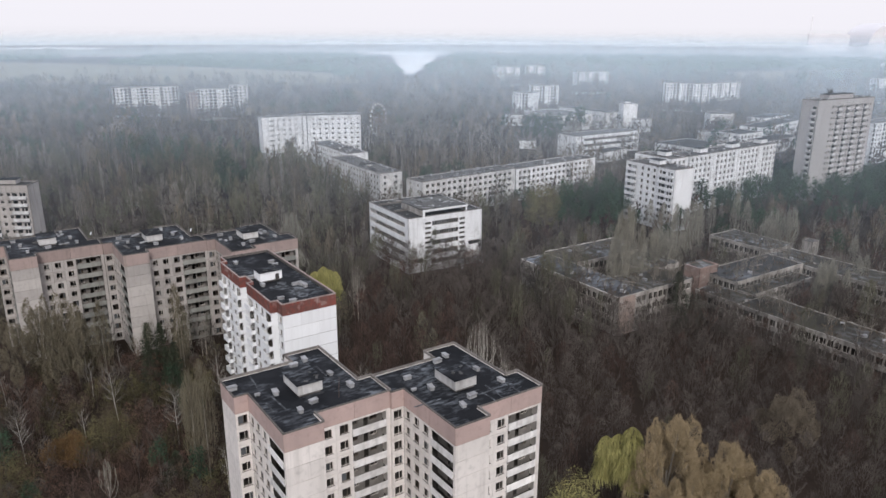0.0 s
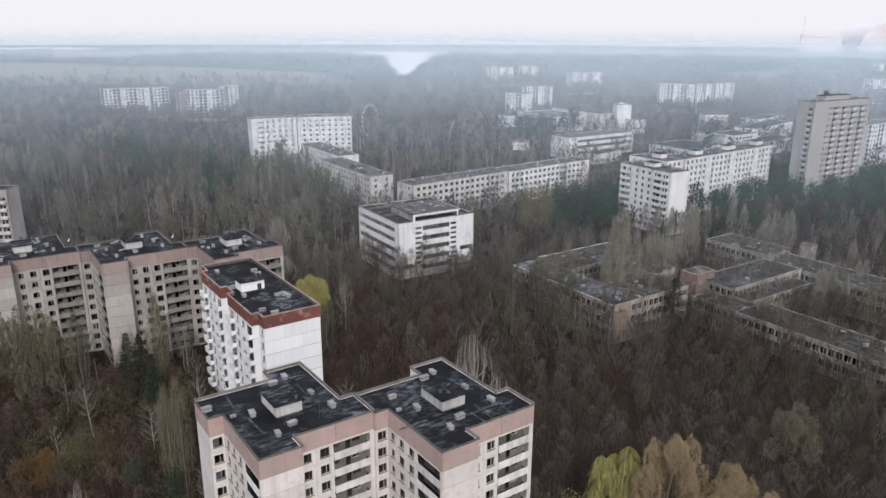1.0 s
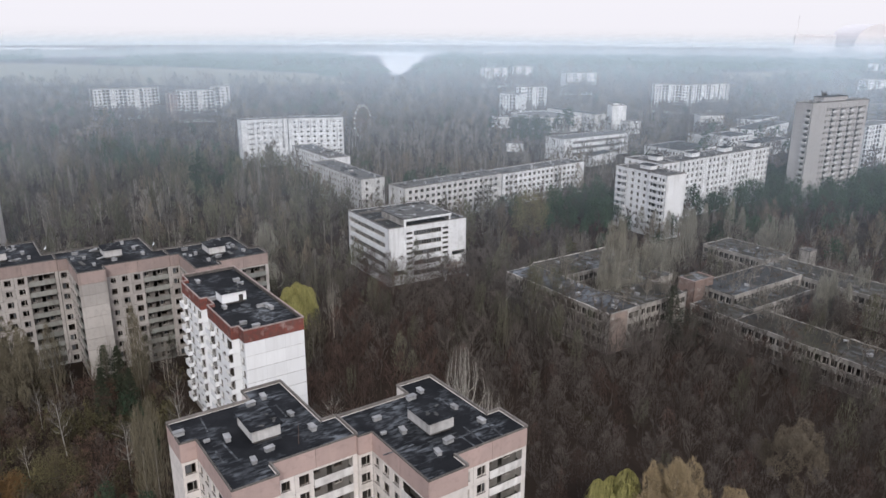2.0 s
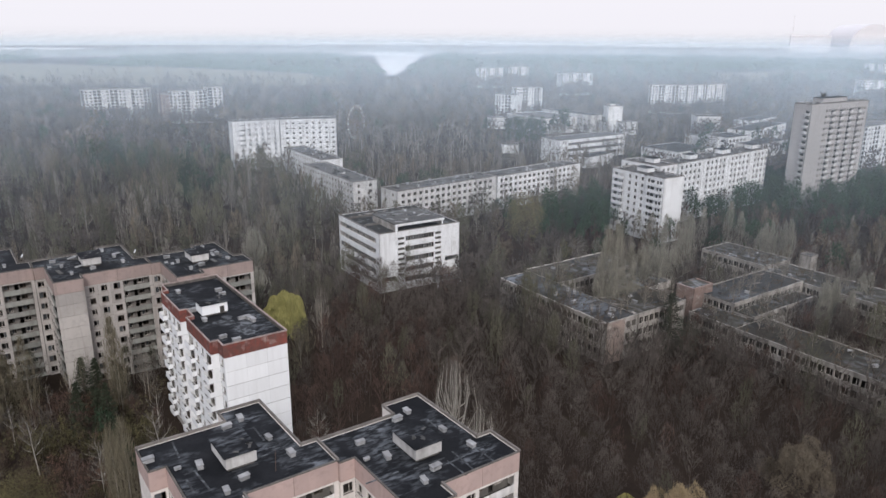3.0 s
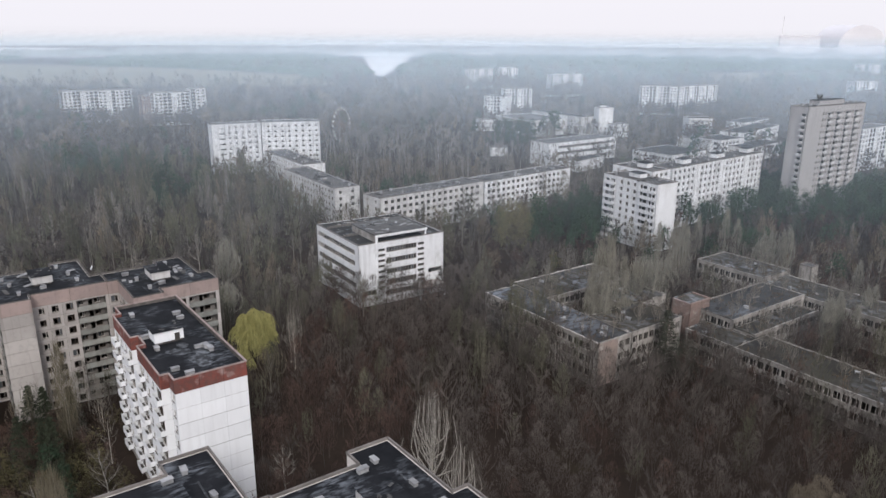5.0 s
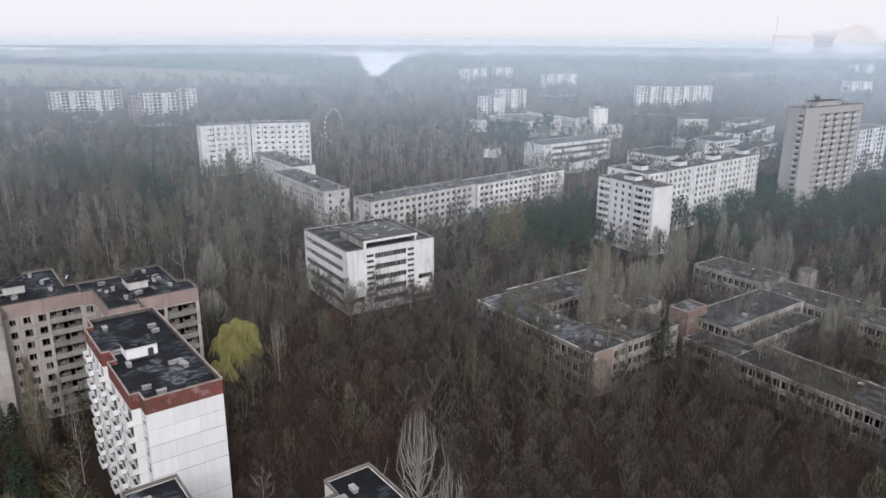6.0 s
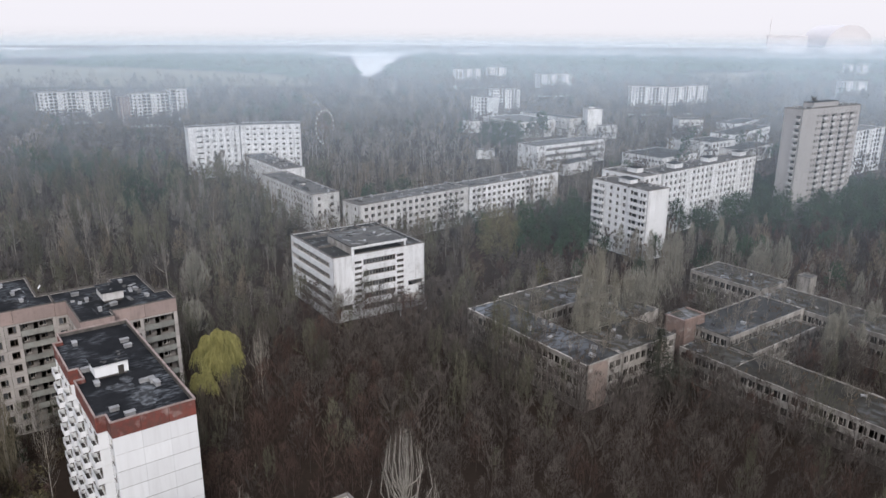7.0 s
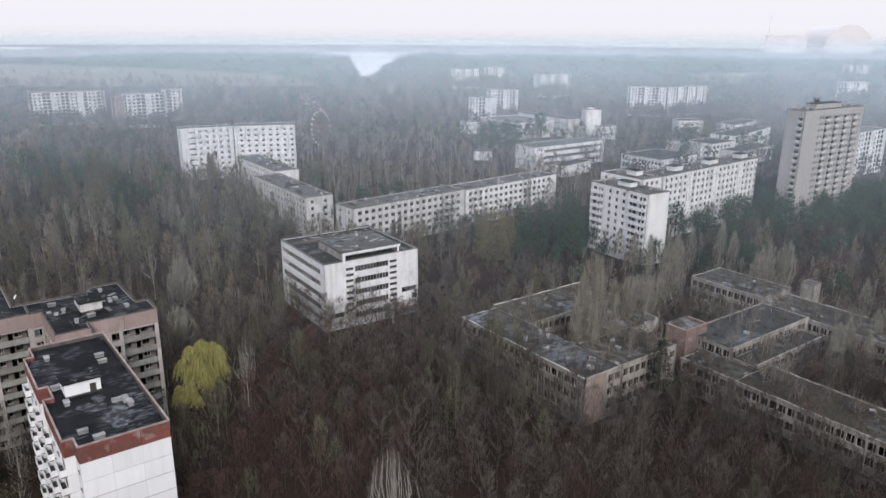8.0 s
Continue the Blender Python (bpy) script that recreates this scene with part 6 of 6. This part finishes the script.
# trees that stand out one by one
rng = np.random.default_rng(23)
lone_tree(willow_tree(16.8, 6.4, 26, 4200, 0.12, 2.8), BARK, LIMELEAF, -56.2, 202.0, "lime-yellow weeping willow in new leaf among bare trees")
lone_tree(willow_tree(7.6, 3.6, 10, 1000, 0.11, 1.8), BARK, LIMELEAF, -58.5, 196.0, "low lime-yellow willow beside a larger one")
lone_tree(fan_tree(21.6, 6.6, 40, 3400, 0.032, thick=1.6), WHITEBARK, GREYTWIG, -6.5, 149.0, "tall bare tree with pale ascending limbs")
lone_tree(fan_tree(17.4, 5.0, 30, 2000, 0.032, thick=1.6), WHITEBARK, GREYTWIG, -1.1, 139.3, "bare tree with pale ascending limbs")
lone_tree(lobed_tree(23.0, 6.6, 24, 46000, 0.09, fine=1.5), PALEBARK, TANLEAF, 26.6, 110.0, "large poplar with dense tan-olive catkins")
lone_tree(lobed_tree(20.8, 5.6, 20, 40000, 0.09, fine=1.5), PALEBARK, TANLEAF, 35.6, 107.0, "large poplar with dense tan-olive catkins")
lone_tree(lobed_tree(19.0, 5.0, 14, 22000, 0.09, fine=1.5), PALEBARK, TANLEAF, 28.6, 103.8, "large poplar with dense tan-olive catkins")
lone_tree(lobed_tree(17.5, 5.6, 16, 30000, 0.09, fine=1.5), PALEBARK, TANLEAF, 39.5, 104.5, "large poplar with dense tan-olive catkins")
lone_tree(willow_tree(19.2, 5.0, 20, 4200, 0.11, 2.6), BARK, LIMELEAF, 19.6, 114.0, "lime-green weeping willow beside tall poplars")
lone_tree(clump_tree(13.5, 5.6, 20, 8500, 0.14, low=0.3), BARK, LIMELEAF, 11.5, 103.5, "low lime-green tree at the foot of the block")
lone_tree(fan_tree(19, 5.2, 34, 3600, 0.08), PALEBARK, PALETWIG, -82.3, 254.0, "broad bare tree with pale grey twigs")
lone_tree(fan_tree(13, 5.2, 34, 3600, 0.08), PALEBARK, PALETWIG, -72.5, 227.5, "broad bare tree with pale grey twigs")
lone_tree(fan_tree(12, 3.6, 22, 1500, 0.05), PALEBARK, PALETWIG, -34.5, 236.0, "bare tree with pale limbs at the office corner")
lone_tree(pine_tree(17.5, 6.0, 6500, 0.24, low=0.12, n=26), BARK, DUSKLEAF, 47.5, 205.0, "dull dark spruce beside the ruined school")
lone_tree(clump_tree(10.5, 5.0, 16, 4200, 0.2, low=0.1), BARK, DUSKLEAF, 51.5, 201.5, "low dull green conifer beside the ruined school")
lone_tree(lobed_tree(11.5, 4.2, 9, 4200, 0.12, low=0.2), BARK, BROWNTWIG, 60.0, 213.5, "bushy brown tree before the school hall")
lone_tree(clump_tree(17.5, 9.5, 34, 9500, 0.3, low=0.15), BARK, BUDLEAF, 12.5, 313.0, "broad olive-green tree before the terrace")
for x, y, h in ((33.0, 338.0, 15), (37.5, 343.0, 17), (41.5, 338.5, 18), (45.0, 345.0, 17), (48.5, 339.0, 16), (39.0, 330.0, 13), (46.0, 331.0, 14), (52.5, 346.0, 15)):
    lone_tree(clump_tree(h, 4.4, 16, 2400, 0.36, low=0.2), BARK, PINELEAF, x, y, "dark green pine beside the white point block")
lone_tree(clump_tree(8.5, 5.0, 14, 3200, 0.22, low=0.15), PALEBARK, GREYTWIG, 31.0, 288.0, "rounded grey-brown bush behind the school")
lone_tree(lobed_tree(14.0, 6.0, 16, 15000, 0.10, low=0.3, fine=1.6), BARK, TANTWIG, 56.0, 138.0, "broad bushy bare tree with brown twigs")
for x, y, h in ((-110, 148, 25), (-106, 149, 26), (-101.5, 148, 23), (-114, 146, 21), (-61.5, 123.4, 20), (-63.5, 126.0, 17)):
    lone_tree(lobed_tree(h, 4.8 if h > 20 else 2.2, 12, 11000 if h > 20 else 3600, 0.12, low=0.2), BARK, DULLTAN, x, y, "tall tan poplar budding before the grey block")
for x, y, h in ((34.5, 220.0, 33), (32.5, 221.5, 31), (31.0, 218.5, 28), (36.0, 223.5, 31), (38.5, 219.0, 27), (29.5, 215.5, 22), (33.5, 215.0, 23), (64.6, 264.0, 25), (67.0, 266.0, 23), (61.3, 262.0, 23), (58.0, 266.0, 20), (87.4, 293.0, 23), (91.0, 291.0, 20), (72.0, 300.0, 17), (76.0, 302.5, 16), (66.5, 303.0, 15), (62.5, 309.0, 14), (81.0, 304.0, 18), (58.5, 318.0, 13), (92.0, 217.4, 17), (95.0, 219.0, 18), (89.5, 214.0, 15), (97.5, 214.5, 16), (108.0, 231.0, 16), (112.0, 235.0, 15), (115.6, 252.5, 17), (104.3, 281.8, 16),
                (-82.0, 160.0, 24), (-80.5, 158.5, 21), (-56.6, 117.2, 25), (-60.5, 120.0, 22), (-97.0, 152.0, 22), (-101.0, 150.0, 20), (-104.5, 152.0, 19)):
    lone_tree(plume_tree(h, 1.7 + 0.02 * h, 800, 0.075, low=0.1, lean=0.12), PALEBARK, PALETWIG if y > 200 else DULLTAN, x, y, "tall narrow bare poplar with pale twigs")
for x, y, h in ((-85.4, 135.5, 14), (-68.0, 128.0, 14), (-66.0, 130.0, 13), (-63.0, 140.0, 15), (-95.0, 118.0, 13), (-33.1, 146.5, 11)):
    lone_tree(bare_tree(h, 2.4, 1.0, 16, 320, 0.05, low=0.35), BIRCHBARK, GREYTWIG, x, y, "slender birch with a white trunk")
for x, y, h in ((-83.5, 147.5, 14), (-80.0, 149.0, 12), (-77.5, 148.0, 14), (-62.8, 116.5, 6), (-101.5, 119.0, 11), (-88.5, 163.0, 12), (-84.0, 165.0, 10), (-93.0, 165.0, 11)):
    lone_tree(pine_tree(h, 3.0, 2600, 0.32, low=0.1), BARK, SPRUCELEAF, x, y, "dark green young pine in the yard")
for x, y, h, leaf, label in ((-79.5, 123.0, 8.5, MOSSLEAF, "rounded shrub budding olive green"), (-90.5, 106.5, 8, MOSSLEAF, "rounded shrub budding olive green"), (-96.0, 104.0, 7, MOSSLEAF, "rounded shrub budding olive green"), (-87.0, 121.5, 4.5, RUSTLEAF, "low rusty orange shrub"),
                             (-89.5, 119.5, 4, RUSTLEAF, "low rusty orange shrub"), (-84.5, 119.0, 4, RUSTLEAF, "low rusty orange shrub")):
    lone_tree(clump_tree(h, h * 0.75, 22, 9000, 0.16, low=0.15), BARK, leaf, x, y, label)
lone_tree(fan_tree(9.5, 2.6, 14, 500, 0.05), WHITEBARK, PALETWIG, -71.0, 107.0, "small bare tree with pale ascending limbs")
lone_tree(fan_tree(11, 3.2, 16, 900, 0.07), BARK, REDTWIG, -96.5, 123.0, "bare tree with reddish ascending twigs")
for x, y, h, w in ((45.0, 235.5, 20, 4.6), (51.0, 238.5, 19, 5.0), (48.0, 242.0, 20, 5.5), (53.5, 249.0, 18, 6.0), (40.5, 223.0, 15, 4.0), (57.0, 252.0, 17, 6.0), (91.0, 216.0, 17, 4.0), (95.0, 219.0, 16, 4.0), (98.0, 279.0, 19, 6.5), (94.0, 274.0, 17, 5.0), (103.0, 277.0, 20, 5.0), (22.0, 241.0, 13, 4.0)):
    lone_tree(fan_tree(h, w, 24, 2300, 0.085), WHITEBARK, PALETWIG, x, y, "spreading bare tree with pale grey-green limbs by the ruined school")

for x, y in ((6, 570), (11, 576), (16, 568), (21, 577), (26, 570), (31, 578), (14, 583), (24, 585)):
    lone_tree(clump_tree(21, 5.4, 11, 900, 0.8, low=0.2), BARK, PINELEAF, x, y, "dark green pine before the culture palace")
sprout = [fan_tree(4.5, 1.7, 12, 260, 0.06) for _ in range(3)]
sprout = [(tri_mesh("trunk", [(p.wood, PALEBARK, 0.5)]), tri_mesh("crown", [(p.leaf, GREYTWIG, 0.6)])) for p in sprout]
for p, z in SPROUTS:
    tree = tagged(new("sapling"), "thin bare birch sapling growing on a ruined roof", "sapling", "roof saplings")
    tree.matrix_world = pose(p.x, p.y, z, 0, 0, rng.uniform(0, 360)) @ Matrix.Scale(rng.uniform(0.4, 1.5), 4)
    trunk, crown = sprout[int(rng.integers(3))]
    part("trunk", trunk, tree)
    part("crown", crown, tree)


def roof_brush():
    """Dry grass, moss and seedlings that have taken hold on the school roofs."""
    tris = []
    for ob in [o for o in bpy.data.objects if o.name.split(".")[0] == "school_wing"]:
        roof = next(c for c in ob.children if c.name.split(".")[0] == "roof")
        pts = [v.co for v in roof.data.vertices]
        x1, y1, z = max(p.x for p in pts), max(p.y for p in pts), max(p.z for p in pts)
        for _ in range(int(x1 * y1 * 0.6)):
            x, y = rng.uniform(0.4, x1), rng.uniform(0.4, y1)
            if noise.noise((x * 0.16 + ob.location.x, y * 0.16, 4)) < rng.uniform(-0.25, 0.45):
                continue
            base = ob.matrix_world @ Vector((x, y, z))
            for _ in range(4):
                p = np.array(base) + rng.normal(0, 0.25, 3) * (1, 1, 0)
                d = unit(rng.normal(0, 0.5, 3) + (0, 0, 0.9)) * rng.uniform(0.3, 1.3)
                side = np.array([rng.normal(), rng.normal(), 0.0]) * 0.07
                tris.append((p - side, p + side, p + d))
    tagged(new("roof_brush", tri_mesh("roof_brush", [(tris, BRUSHBROWN, 0.5)])), "dry grass and moss growing on ruined school roofs", "brush", kind="stuff")


roof_brush()


def far_woods():
    """Low uneven mounds of distant forest, with clearings, out to the horizon."""
    tris = []
    for _ in range(5200):
        y = 1360 + 1250 * rng.random() ** 1.15
        x = rng.uniform(-0.85, 0.75) * y
        if noise.noise((x * 0.0012, y * 0.0022, 2)) < -0.2 or before_river(x, y, 40) or any(inside(x, y, a) for a in (MEADOW, FIELD)):
            continue
        w, h = rng.uniform(18, 45), rng.uniform(6, 11)
        n = 6
        ring = [np.array([x + w * math.cos(a) * rng.uniform(0.7, 1.2), y + w * math.sin(a) * rng.uniform(0.7, 1.2), 3.0]) for a in (6.283 * k / n for k in range(n))]
        tops = [0.55 * (p - (x, y, 0)) * (1, 1, 0) + (x, y, 4 + h * rng.uniform(0.7, 1.2)) for p in ring]
        mid = np.array([x, y, 4 + h * 1.1])
        for k in range(n):
            j = (k + 1) % n
            tris += [(ring[k], ring[j], tops[j]), (ring[k], tops[j], tops[k]), (tops[k], tops[j], mid)]
    tagged(new("woodland", tri_mesh("woodland", [(tris, PINELEAF, 0.5)])), "dark forest reaching to the hazy horizon", "woodland", kind="stuff")


far_woods()
